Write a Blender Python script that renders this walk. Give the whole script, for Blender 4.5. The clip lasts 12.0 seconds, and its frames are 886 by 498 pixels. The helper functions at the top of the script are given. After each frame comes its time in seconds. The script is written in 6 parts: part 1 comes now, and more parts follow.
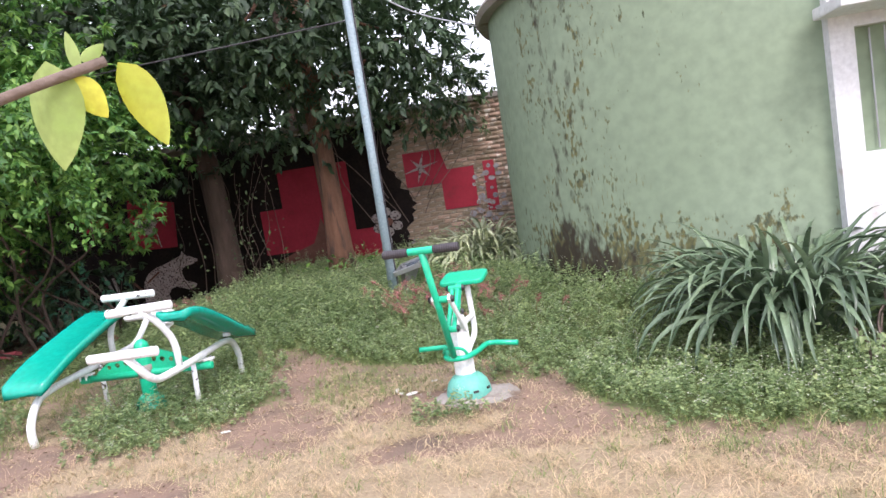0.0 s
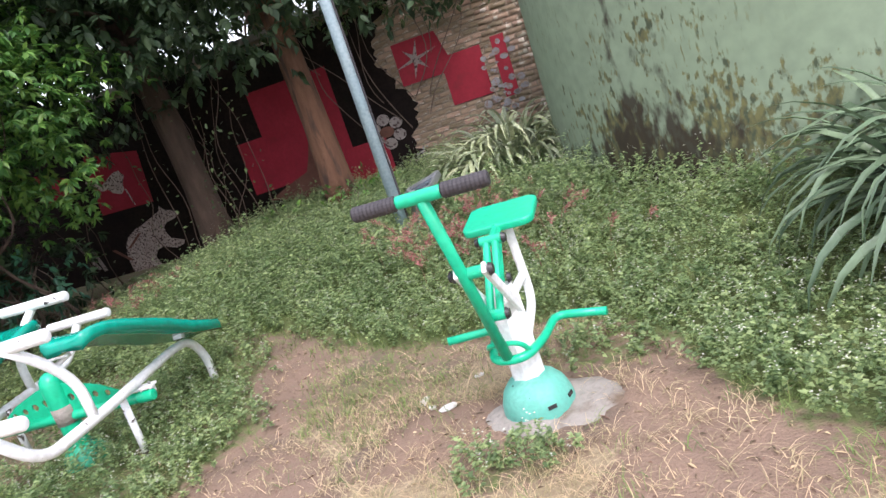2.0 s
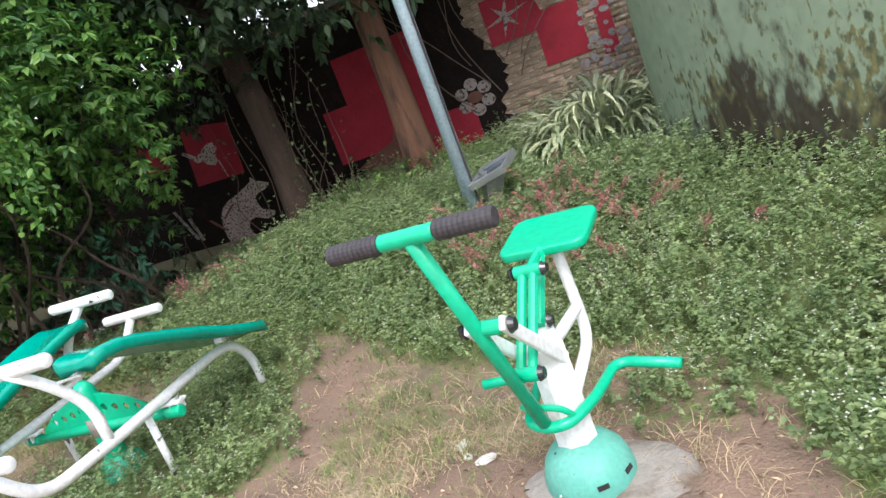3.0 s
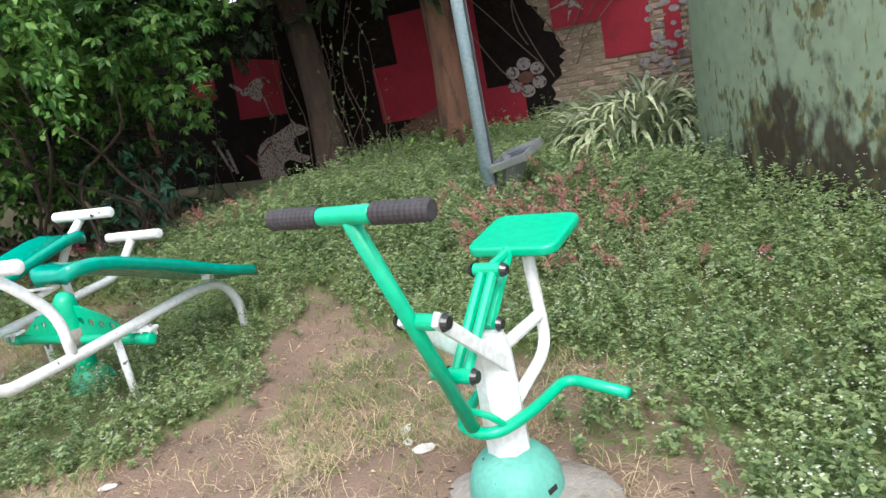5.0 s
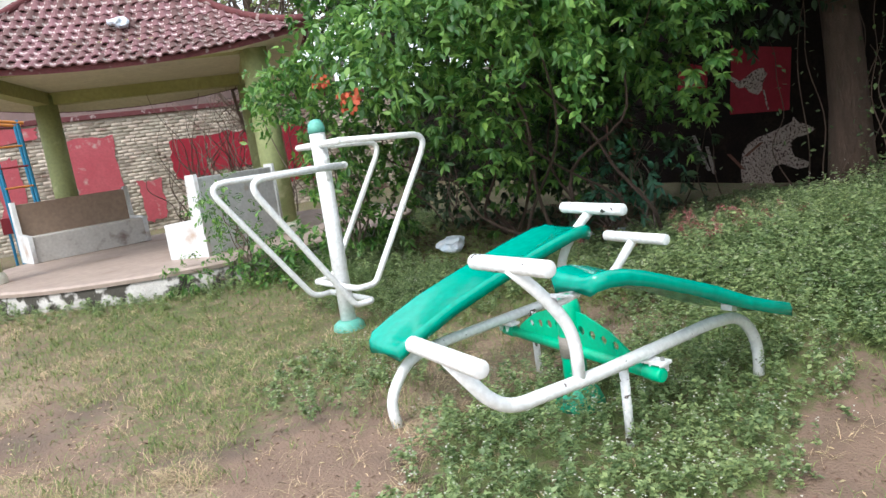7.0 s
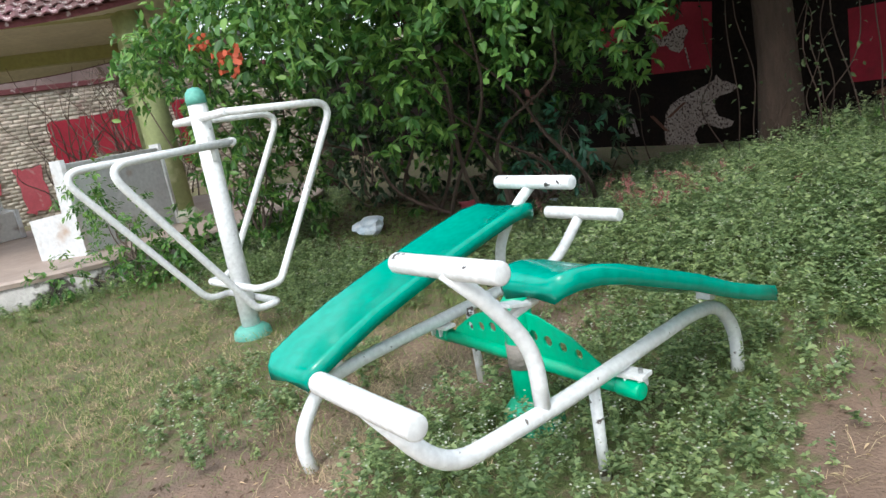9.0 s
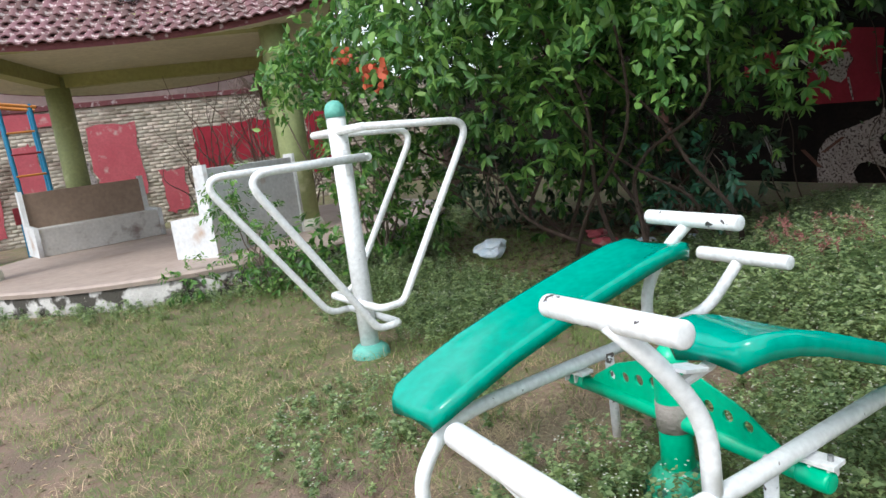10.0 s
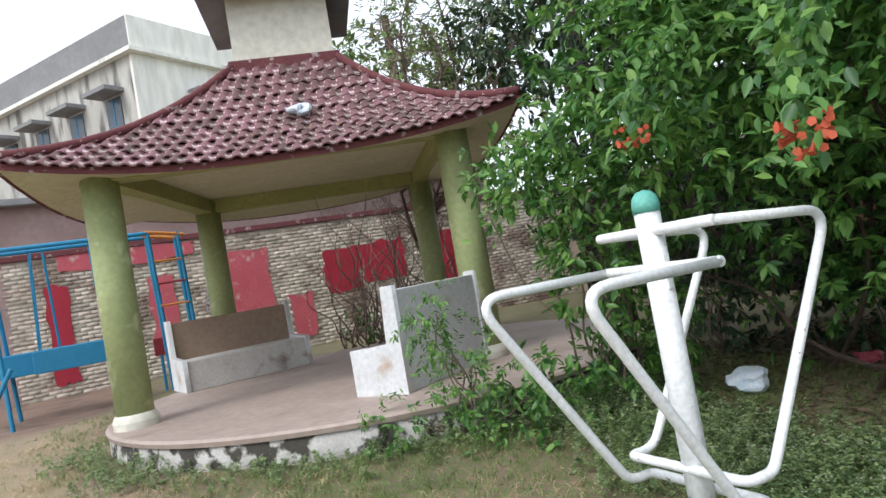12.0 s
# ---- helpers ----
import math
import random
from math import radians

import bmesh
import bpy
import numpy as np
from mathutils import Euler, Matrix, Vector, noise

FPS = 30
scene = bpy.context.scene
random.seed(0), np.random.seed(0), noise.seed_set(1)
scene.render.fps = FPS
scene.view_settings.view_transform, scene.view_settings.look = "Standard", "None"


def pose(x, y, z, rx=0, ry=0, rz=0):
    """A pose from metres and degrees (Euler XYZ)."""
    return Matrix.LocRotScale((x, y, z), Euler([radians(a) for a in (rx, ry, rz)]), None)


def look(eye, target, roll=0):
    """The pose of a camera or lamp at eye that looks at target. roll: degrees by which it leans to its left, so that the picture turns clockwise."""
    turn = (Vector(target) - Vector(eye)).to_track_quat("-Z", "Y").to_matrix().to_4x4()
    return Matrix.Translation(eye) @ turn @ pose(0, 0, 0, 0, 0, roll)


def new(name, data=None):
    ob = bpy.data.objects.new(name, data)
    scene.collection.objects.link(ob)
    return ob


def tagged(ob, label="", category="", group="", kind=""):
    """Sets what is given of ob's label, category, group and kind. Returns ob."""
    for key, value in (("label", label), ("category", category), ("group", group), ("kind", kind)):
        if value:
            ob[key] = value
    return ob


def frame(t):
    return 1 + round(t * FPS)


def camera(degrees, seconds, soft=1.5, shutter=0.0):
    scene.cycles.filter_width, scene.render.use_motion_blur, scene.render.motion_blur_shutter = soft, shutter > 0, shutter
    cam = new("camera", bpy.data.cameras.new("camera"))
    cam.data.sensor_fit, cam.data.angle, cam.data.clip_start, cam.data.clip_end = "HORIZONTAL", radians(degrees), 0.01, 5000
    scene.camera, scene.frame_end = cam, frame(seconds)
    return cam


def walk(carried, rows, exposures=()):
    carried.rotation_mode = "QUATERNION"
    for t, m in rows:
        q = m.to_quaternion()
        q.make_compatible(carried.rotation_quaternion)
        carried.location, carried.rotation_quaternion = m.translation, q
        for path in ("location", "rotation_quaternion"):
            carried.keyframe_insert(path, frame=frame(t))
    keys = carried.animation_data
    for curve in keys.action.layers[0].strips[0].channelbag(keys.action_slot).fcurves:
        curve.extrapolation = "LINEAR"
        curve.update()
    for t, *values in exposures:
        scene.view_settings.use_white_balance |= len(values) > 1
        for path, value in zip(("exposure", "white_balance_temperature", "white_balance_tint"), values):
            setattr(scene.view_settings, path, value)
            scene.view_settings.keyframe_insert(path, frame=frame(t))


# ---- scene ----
cam = camera(66.7, 12.0, 1.5)
METRES, EYE, TILT, LEAN, TURN = 6.8, 1.5, 0.0, 0.0, 0.0
ROWS = [
    (0.0, 0.0, 0.0, 0.0, -0.77, -5.06, 8.72),
    (0.5, -0.0067, 0.0886, -0.0079, -3.66, -11.67, 11.86),
    (1.0, -0.0207, 0.1595, -0.0094, -2.85, -11.32, 8.29),
    (1.5, -0.0193, 0.2273, -0.0118, -4.38, -12.33, 14.43),
    (2.0, 0.0057, 0.2942, -0.0054, -0.29, -13.7, 18.25),
    (2.5, 0.0229, 0.3468, -0.0106, 2.12, -15.71, 14.02),
    (3.0, 0.0519, 0.3907, -0.0034, 9.45, -14.28, 20.24),
    (5.0, 0.0848, 0.412, -0.0093, 15.41, -15.2, 11.0),
    (5.5, 0.0706, 0.4199, -0.0101, 20.55, -16.52, 9.57),
    (6.0, 0.0285, 0.4325, -0.0058, 31.38, -13.41, 6.19),
    (6.5, -0.0116, 0.4471, -0.0058, 43.59, -13.75, 5.11),
    (7.0, -0.0465, 0.475, -0.0017, 52.55, -9.16, 8.49),
    (7.5, -0.0738, 0.5021, -0.0074, 49.66, -10.41, 7.02),
    (9.5, -0.1439, 0.5481, -0.0081, 44.81, -12.86, 10.74),
    (10.0, -0.1672, 0.5509, -0.0037, 55.28, -9.46, 7.82),
    (10.5, -0.2198, 0.5397, -0.0027, 57.41, -3.63, 4.94),
    (11.0, -0.2781, 0.5265, 0.003, 59.15, -2.64, 4.75),
    (11.5, -0.3505, 0.5192, 0.0109, 62.43, -2.57, 9.75),
    (12.0, -0.4039, 0.4884, 0.0124, 62.4, 1.79, 9.81),
]
EXPOSURES = [(0.0, 0.92, 6000, 22), (1.5, 0.93, 6000, 21), (2.5, 0.84, 6000, 15), (5.0, 0.75, 6000, 10), (7.0, 0.70, 5950, 9), (9.5, 0.47, 5900, 7), (10.5, 0.47, 5850, 10), (11.0, 0.49, 5850, 11), (11.5, 0.38, 5850, 10), (12.0, 0.27, 5850, 9)]
walk(cam, [(t, pose(0, 0, EYE, TILT, LEAN, TURN) @ pose(METRES * x, METRES * y, METRES * z, 90 + pitch, roll, yaw)) for t, x, y, z, yaw, pitch, roll in ROWS], EXPOSURES)

# ---- light ----
SUN_ELEVATION, SUN_AZIMUTH = 50.0, 158.0
world = bpy.data.worlds.new("hazy_sky")
scene.world = world
world.use_nodes = True
wn = world.node_tree
sky = wn.nodes.new("ShaderNodeTexSky")
sky.sky_type, sky.sun_disc = "NISHITA", False
sky.sun_elevation, sky.sun_rotation = radians(SUN_ELEVATION), radians(SUN_AZIMUTH)
sky.air_density, sky.dust_density, sky.ozone_density = 1.0, 6.0, 1.0
milk = wn.nodes.new("ShaderNodeMixRGB")
milk.inputs[0].default_value = 0.72
milk.inputs[2].default_value = (9.8, 9.9, 10.0, 1)
wn.links.new(sky.outputs[0], milk.inputs[1])
wn.links.new(milk.outputs[0], wn.nodes["Background"].inputs[0])
wn.nodes["Background"].inputs[1].default_value = 0.14

sun_data = bpy.data.lights.new("sun", "SUN")
sun_data.energy, sun_data.angle, sun_data.color = 1.5, radians(20), (1.0, 0.95, 0.86)
sun = new("sun", sun_data)
_e, _a = radians(SUN_ELEVATION), radians(SUN_AZIMUTH)
_way = Vector((math.sin(_a) * math.cos(_e), math.cos(_a) * math.cos(_e), math.sin(_e)))
sun.matrix_world = look(_way * 60, (0, 0, 0))


# ---- materials ----
def surface(name, base, second=None, scale=6.0, rough=0.8, bump=0.2, metal=0.0, fine=8.0, stain=None, stain_scale=1.5,
            stain_at=0.55, stain_soft=0.12, vary=0.0, island=False, spec=0.5, through_light=0.0, stretch=(1, 1, 1), depth=0.02):
    """Two colours mixed by noise at two scales, an optional stain with its own shape, relief, and variation piece by piece."""
    m = bpy.data.materials.new(name)
    m.use_nodes = True
    nt = m.node_tree
    n, l = nt.nodes, nt.links
    shader = n["Principled BSDF"]
    coord = n.new("ShaderNodeTexCoord")
    mapping = n.new("ShaderNodeMapping")
    mapping.inputs["Scale"].default_value = stretch
    l.new(coord.outputs["Object"], mapping.inputs[0])

    def noise_node(s, detail=5.0):
        t = n.new("ShaderNodeTexNoise")
        t.inputs["Scale"].default_value, t.inputs["Detail"].default_value = s, detail
        l.new(mapping.outputs[0], t.inputs["Vector"])
        return t

    def ramp(src, a, b):
        r = n.new("ShaderNodeMapRange")
        r.inputs[1].default_value, r.inputs[2].default_value = a, b
        l.new(src, r.inputs[0])
        return r.outputs[0]

    def mix(f, a, b):
        x = n.new("ShaderNodeMixRGB")
        if isinstance(f, float):
            x.inputs[0].default_value = f
        else:
            l.new(f, x.inputs[0])
        for i, c in ((1, a), (2, b)):
            if isinstance(c, tuple):
                x.inputs[i].default_value = (*c, 1)
            else:
                l.new(c, x.inputs[i])
        return x.outputs[0]

    second = second or tuple(c * 0.8 for c in base)
    coarse, grain = noise_node(scale), noise_node(scale * fine, 3.0)
    colour = mix(ramp(coarse.outputs["Fac"], 0.3, 0.7), base, second)
    colour = mix(ramp(grain.outputs["Fac"], 0.35, 0.85), colour, tuple(c * 0.72 for c in base))
    if stain:
        s = noise_node(stain_scale, 8.0)
        colour = mix(ramp(s.outputs["Fac"], stain_at, stain_at + stain_soft), colour, stain)
    if vary:
        src = n.new("ShaderNodeNewGeometry").outputs["Random Per Island"] if island else n.new("ShaderNodeObjectInfo").outputs["Random"]
        hsv = n.new("ShaderNodeHueSaturation")
        l.new(colour, hsv.inputs["Color"])
        v = n.new("ShaderNodeMapRange")
        v.inputs[3].default_value, v.inputs[4].default_value = 1 - vary, 1 + vary
        l.new(src, v.inputs[0])
        l.new(v.outputs[0], hsv.inputs["Value"])
        h = n.new("ShaderNodeMapRange")
        h.inputs[3].default_value, h.inputs[4].default_value = 0.5 + 0.05 * vary, 0.5 - 0.05 * vary
        l.new(src, h.inputs[0])
        l.new(h.outputs[0], hsv.inputs["Hue"])
        colour = hsv.outputs[0]
    l.new(colour, shader.inputs["Base Color"])
    rr = n.new("ShaderNodeMapRange")
    rr.inputs[3].default_value, rr.inputs[4].default_value = max(0.05, rough - 0.1), min(1.0, rough + 0.12)
    l.new(coarse.outputs["Fac"], rr.inputs[0])
    l.new(rr.outputs[0], shader.inputs["Roughness"])
    shader.inputs["Metallic"].default_value = metal
    shader.inputs["Specular IOR Level"].default_value = spec
    if bump:
        b = n.new("ShaderNodeBump")
        b.inputs["Strength"].default_value, b.inputs["Distance"].default_value = bump, depth
        l.new(grain.outputs["Fac"], b.inputs["Height"])
        l.new(b.outputs[0], shader.inputs["Normal"])
    if through_light:
        t = n.new("ShaderNodeBsdfTranslucent")
        l.new(colour, t.inputs[0])
        mx = n.new("ShaderNodeMixShader")
        mx.inputs[0].default_value = through_light
        l.new(shader.outputs[0], mx.inputs[1])
        l.new(t.outputs[0], mx.inputs[2])
        l.new(mx.outputs[0], n["Material Output"].inputs[0])
    return m


M = {}
M["white_paint"] = surface("white_paint", (0.87, 0.88, 0.89), (0.82, 0.83, 0.84), 5, 0.30, 0.05, stain=(0.12, 0.11, 0.10), stain_scale=16, stain_at=0.74, stain_soft=0.03)
M["white_worn"] = surface("white_worn_paint", (0.87, 0.88, 0.89), (0.82, 0.83, 0.84), 5, 0.32, 0.08, stain=(0.16, 0.14, 0.13), stain_scale=26, stain_at=0.70, stain_soft=0.03)
M["white_chipped"] = surface("chipped_white_paint", (0.84, 0.85, 0.86), (0.76, 0.77, 0.78), 6, 0.4, 0.15, stain=(0.10, 0.08, 0.07), stain_scale=24, stain_at=0.59, stain_soft=0.02)
M["white_nicked"] = surface("nicked_white_paint", (0.87, 0.88, 0.89), (0.82, 0.83, 0.84), 5, 0.32, 0.08, stain=(0.06, 0.05, 0.05), stain_scale=19, stain_at=0.635, stain_soft=0.015)
M["green_paint"] = surface("green_paint", (0.008, 0.50, 0.27), (0.010, 0.45, 0.245), 4, 0.30, 0.04)
M["green_board"] = surface("green_plastic", (0.002, 0.345, 0.255), (0.003, 0.315, 0.23), 3, 0.17, 0.03)
M["green_worn"] = surface("worn_green_paint", (0.16, 0.47, 0.385), (0.10, 0.40, 0.32), 7, 0.55, 0.15, stain=(0.015, 0.06, 0.05), stain_scale=22, stain_at=0.66, stain_soft=0.03)
M["green_flange"] = surface("mottled_green_flange", (0.03, 0.38, 0.22), (0.02, 0.26, 0.15), 9, 0.5, 0.2, stain=(0.02, 0.09, 0.06), stain_scale=16, stain_at=0.58, stain_soft=0.05)
M["rubber"] = surface("black_rubber_grip", (0.035, 0.03, 0.035), (0.05, 0.045, 0.05), 8, 0.65, 0.1)
M["bolt"] = surface("dark_bolt_cap", (0.03, 0.03, 0.032), None, 8, 0.25, 0.05)
M["steel"] = surface("galvanised_steel", (0.45, 0.46, 0.47), (0.34, 0.35, 0.36), 8, 0.4, 0.1, metal=0.7)
M["rust"] = surface("rusty_edge", (0.30, 0.12, 0.04), (0.2, 0.08, 0.03), 12, 0.8, 0.2)
M["concrete"] = surface("rough_concrete", (0.34, 0.31, 0.28), (0.25, 0.22, 0.19), 5, 0.95, 0.6, stain=(0.14, 0.10, 0.07), stain_scale=5, stain_at=0.58)
M["pole_paint"] = surface("blue_grey_pole_paint", (0.27, 0.37, 0.42), (0.36, 0.44, 0.47), 5, 0.5, 0.1, stain=(0.16, 0.13, 0.1), stain_scale=7, stain_at=0.62)
M["column_green"] = surface("olive_green_column_paint", (0.35, 0.39, 0.18), (0.29, 0.34, 0.145), 2.5, 0.7, 0.1, stain=(0.50, 0.52, 0.30), stain_scale=4, stain_at=0.62)
M["beam_green"] = surface("olive_beam_paint", (0.36, 0.36, 0.13), (0.30, 0.30, 0.10), 2, 0.75, 0.1)
M["soffit"] = surface("cream_soffit_paint", (0.60, 0.56, 0.38), (0.52, 0.48, 0.32), 2, 0.8, 0.1)
M["tile"] = surface("maroon_roof_tile", (0.145, 0.060, 0.064), (0.20, 0.108, 0.108), 5, 0.75, 0.4, stain=(0.50, 0.42, 0.40), stain_scale=11, stain_at=0.555, stain_soft=0.05, vary=0.35)
M["tile_far"] = surface("maroon_roof_tile_far", (0.135, 0.048, 0.054), (0.21, 0.105, 0.105), 5, 0.75, 0.4, stain=(0.50, 0.42, 0.40), stain_scale=7, stain_at=0.55, stain_soft=0.06, vary=0.3, island=True)
M["ridge"] = surface("dark_red_ridge", (0.12, 0.03, 0.035), (0.16, 0.05, 0.05), 4, 0.85, 0.3, stain=(0.35, 0.28, 0.27), stain_scale=9, stain_at=0.60, stain_soft=0.06)
M["pale_mortar"] = surface("limewashed_mortar", (0.46, 0.40, 0.32), (0.30, 0.25, 0.20), 3, 0.95, 0.5, stain=(0.13, 0.10, 0.08), stain_scale=1.6, stain_at=0.55, stain_soft=0.15)
M["shed"] = surface("brown_shed_wall", (0.40, 0.29, 0.26), (0.31, 0.21, 0.19), 1.2, 0.9, 0.1)
M["cream"] = surface("cream_wall_paint", (0.72, 0.70, 0.60), (0.66, 0.64, 0.54), 1.5, 0.8, 0.06)
M["white_wall"] = surface("whitewashed_plaster", (0.72, 0.73, 0.74), (0.60, 0.60, 0.60), 3, 0.85, 0.2, stain=(0.42, 0.30, 0.22), stain_scale=3, stain_at=0.60, stain_soft=0.15)
M["bench_plaster"] = surface("grey_bench_plaster", (0.62, 0.60, 0.57), (0.50, 0.48, 0.45), 3, 0.85, 0.2, stain=(0.24, 0.19, 0.17), stain_scale=3, stain_at=0.58)
M["bench_back"] = surface("brown_backrest_plaster", (0.33, 0.24, 0.18), (0.28, 0.20, 0.15), 2, 0.85, 0.1)
M["floor"] = surface("pink_cement_floor", (0.44, 0.35, 0.30), (0.36, 0.28, 0.24), 1.6, 0.6, 0.08, stain=(0.27, 0.20, 0.17), stain_scale=2, stain_at=0.60)
M["plinth"] = surface("flaking_plinth", (0.55, 0.53, 0.50), (0.40, 0.38, 0.35), 6, 0.95, 0.7, stain=(0.05, 0.045, 0.035), stain_scale=5, stain_at=0.46, stain_soft=0.06)
M["red_mural"] = surface("red_mural_paint", (0.36, 0.014, 0.035), (0.28, 0.010, 0.026), 2.5, 0.75, 0.15, stain=(0.22, 0.015, 0.025), stain_scale=2.5, stain_at=0.60)
M["pink_mural"] = surface("faded_red_mural_paint", (0.48, 0.10, 0.12), (0.42, 0.07, 0.09), 2.5, 0.8, 0.15, stain=(0.5, 0.36, 0.33), stain_scale=4, stain_at=0.60)
M["black_mural"] = surface("black_mural_paint", (0.012, 0.009, 0.009), (0.026, 0.018, 0.015), 3, 0.9, 0.15, stain=(0.045, 0.028, 0.022), stain_scale=2.6, stain_at=0.66, stain_soft=0.10)
M["black_mural"].node_tree.nodes["Principled BSDF"].inputs["Specular IOR Level"].default_value = 0.12
M["beast"] = surface("speckled_mural_paint", (0.56, 0.47, 0.42), (0.36, 0.28, 0.25), 14, 0.9, 0.2, stain=(0.07, 0.04, 0.04), stain_scale=30, stain_at=0.53, stain_soft=0.05)
M["chalk"] = surface("pale_mural_paint", (0.40, 0.35, 0.33), (0.28, 0.24, 0.22), 10, 0.9, 0.2, stain=(0.08, 0.05, 0.05), stain_scale=22, stain_at=0.54, stain_soft=0.06)
M["grey_mural"] = surface("bluish_grey_mural_paint", (0.36, 0.35, 0.37), (0.24, 0.22, 0.22), 14, 0.9, 0.3, stain=(0.26, 0.17, 0.14), stain_scale=20, stain_at=0.50)
M["brown_mural"] = surface("brown_mural_paint", (0.19, 0.085, 0.06), (0.12, 0.05, 0.035), 8, 0.9, 0.2)
M["brick"] = surface("ochre_brick", (0.42, 0.31, 0.22), (0.29, 0.19, 0.13), 9, 0.95, 0.6, stain=(0.58, 0.52, 0.44), stain_scale=7, stain_at=0.54, stain_soft=0.08, vary=0.4)
M["brick_far"] = surface("ochre_brick_far", (0.42, 0.31, 0.22), (0.29, 0.19, 0.13), 9, 0.95, 0.6, stain=(0.58, 0.52, 0.44), stain_scale=7, stain_at=0.54, stain_soft=0.08, vary=0.4, island=True)
M["brick_pale"] = surface("limewashed_brick", (0.62, 0.56, 0.46), (0.36, 0.29, 0.23), 2.2, 0.95, 0.5, stain=(0.20, 0.14, 0.11), stain_scale=1.3, stain_at=0.50, stain_soft=0.12, vary=0.3, island=True)
M["mortar"] = surface("dirty_mortar", (0.36, 0.29, 0.225), (0.27, 0.21, 0.16), 5, 0.95, 0.5)
M["bark"] = surface("reddish_bark", (0.22, 0.11, 0.065), (0.13, 0.065, 0.04), 5, 0.95, 0.8, stretch=(3, 3, 0.5), stain=(0.07, 0.04, 0.03), stain_scale=3, stain_at=0.55, depth=0.05)
M["bark_grey"] = surface("grey_bark", (0.115, 0.075, 0.055), (0.06, 0.04, 0.03), 5, 0.95, 0.8, stretch=(3, 3, 0.6), depth=0.05)
M["twig"] = surface("dry_twig", (0.20, 0.15, 0.12), (0.14, 0.10, 0.08), 8, 0.9, 0.3)
M["weed_leaf"] = surface("weed_leaf", (0.365, 0.465, 0.215), (0.19, 0.29, 0.125), 2.6, 0.40, 0.0, vary=0.45, island=True, through_light=0.48)
M["weed_flower"] = surface("white_weed_flower", (0.62, 0.62, 0.52), None, 5, 0.7, 0.0)
M["grass_green"] = surface("green_grass", (0.16, 0.24, 0.06), (0.22, 0.28, 0.09), 1.5, 0.6, 0.0, vary=0.4, island=True, through_light=0.25)
M["grass_dry"] = surface("dry_grass", (0.60, 0.48, 0.29), (0.42, 0.32, 0.18), 1.5, 0.8, 0.0, vary=0.4, island=True, through_light=0.15)
M["red_grass"] = surface("reddish_seed_grass", (0.44, 0.19, 0.17), (0.34, 0.16, 0.13), 4, 0.7, 0.0, vary=0.4, island=True, through_light=0.2)
M["vine_leaf"] = surface("vine_leaf", (0.10, 0.15, 0.05), (0.06, 0.10, 0.035), 2, 0.5, 0.0, vary=0.5, island=True, through_light=0.2)
M["creeper_leaf"] = surface("creeper_leaf", (0.15, 0.31, 0.065), (0.09, 0.22, 0.05), 1.2, 0.40, 0.0, vary=0.55, island=True, through_light=0.38)
# tree foliage; under the creeper its dark tone also stands for shade
M["dark_leaf"] = surface("dark_tree_and_shade_leaf", (0.05, 0.095, 0.04), (0.035, 0.065, 0.028), 1.2, 0.55, 0.0, vary=0.5, island=True, through_light=0.15)
M["bluish_leaf"] = surface("bluish_fern_leaf", (0.05, 0.16, 0.09), (0.04, 0.12, 0.07), 1.2, 0.5, 0.0, vary=0.4, island=True, through_light=0.2)
M["orange_petal"] = surface("orange_petal", (0.72, 0.16, 0.07), (0.60, 0.11, 0.05), 4, 0.55, 0.0, vary=0.2, island=True, through_light=0.3)
M["lily_leaf"] = surface("lily_leaf", (0.16, 0.225, 0.135), (0.105, 0.165, 0.09), 3, 0.28, 0.03, vary=0.45, stretch=(1, 1, 1), through_light=0.12)
M["striped_leaf"] = surface("striped_lily_leaf", (0.20, 0.28, 0.08), (0.80, 0.80, 0.60), 13, 0.4, 0.03, vary=0.45, through_light=0.15)
M["yellow_leaf"] = surface("yellow_leaf", (0.62, 0.58, 0.06), (0.45, 0.55, 0.07), 9, 0.4, 0.05, vary=0.15, through_light=0.45)
M["lime_leaf"] = surface("lime_leaf", (0.42, 0.52, 0.16), (0.30, 0.44, 0.10), 9, 0.4, 0.05, through_light=0.45)
M["blue_steel"] = surface("blue_play_paint", (0.02, 0.23, 0.42), (0.02, 0.19, 0.36), 5, 0.45, 0.05)
M["orange_steel"] = surface("orange_play_paint", (0.60, 0.22, 0.03), None, 5, 0.45, 0.05)
M["red_play"] = surface("dark_red_play_paint", (0.28, 0.02, 0.03), None, 5, 0.5, 0.05)
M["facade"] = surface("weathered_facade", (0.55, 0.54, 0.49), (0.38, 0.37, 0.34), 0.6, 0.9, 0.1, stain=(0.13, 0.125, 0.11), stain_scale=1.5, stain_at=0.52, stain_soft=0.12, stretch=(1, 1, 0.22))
# pale paint raised in tone to hold the sun on the end wall
M["facade_sunlit"] = surface("sunlit_white_facade", (0.90, 0.88, 0.80), (0.82, 0.80, 0.72), 0.4, 0.9, 0.05, stain=(0.45, 0.43, 0.38), stain_scale=1.1, stain_at=0.60, stain_soft=0.12, stretch=(1, 1, 0.25))
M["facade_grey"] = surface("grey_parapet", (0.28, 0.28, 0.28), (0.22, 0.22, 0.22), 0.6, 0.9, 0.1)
M["window_dark"] = surface("dark_window_pane", (0.06, 0.08, 0.10), (0.10, 0.13, 0.16), 1, 0.2, 0.0)
M["paper"] = surface("white_litter", (0.75, 0.73, 0.70), (0.62, 0.58, 0.55), 20, 0.8, 0.2)
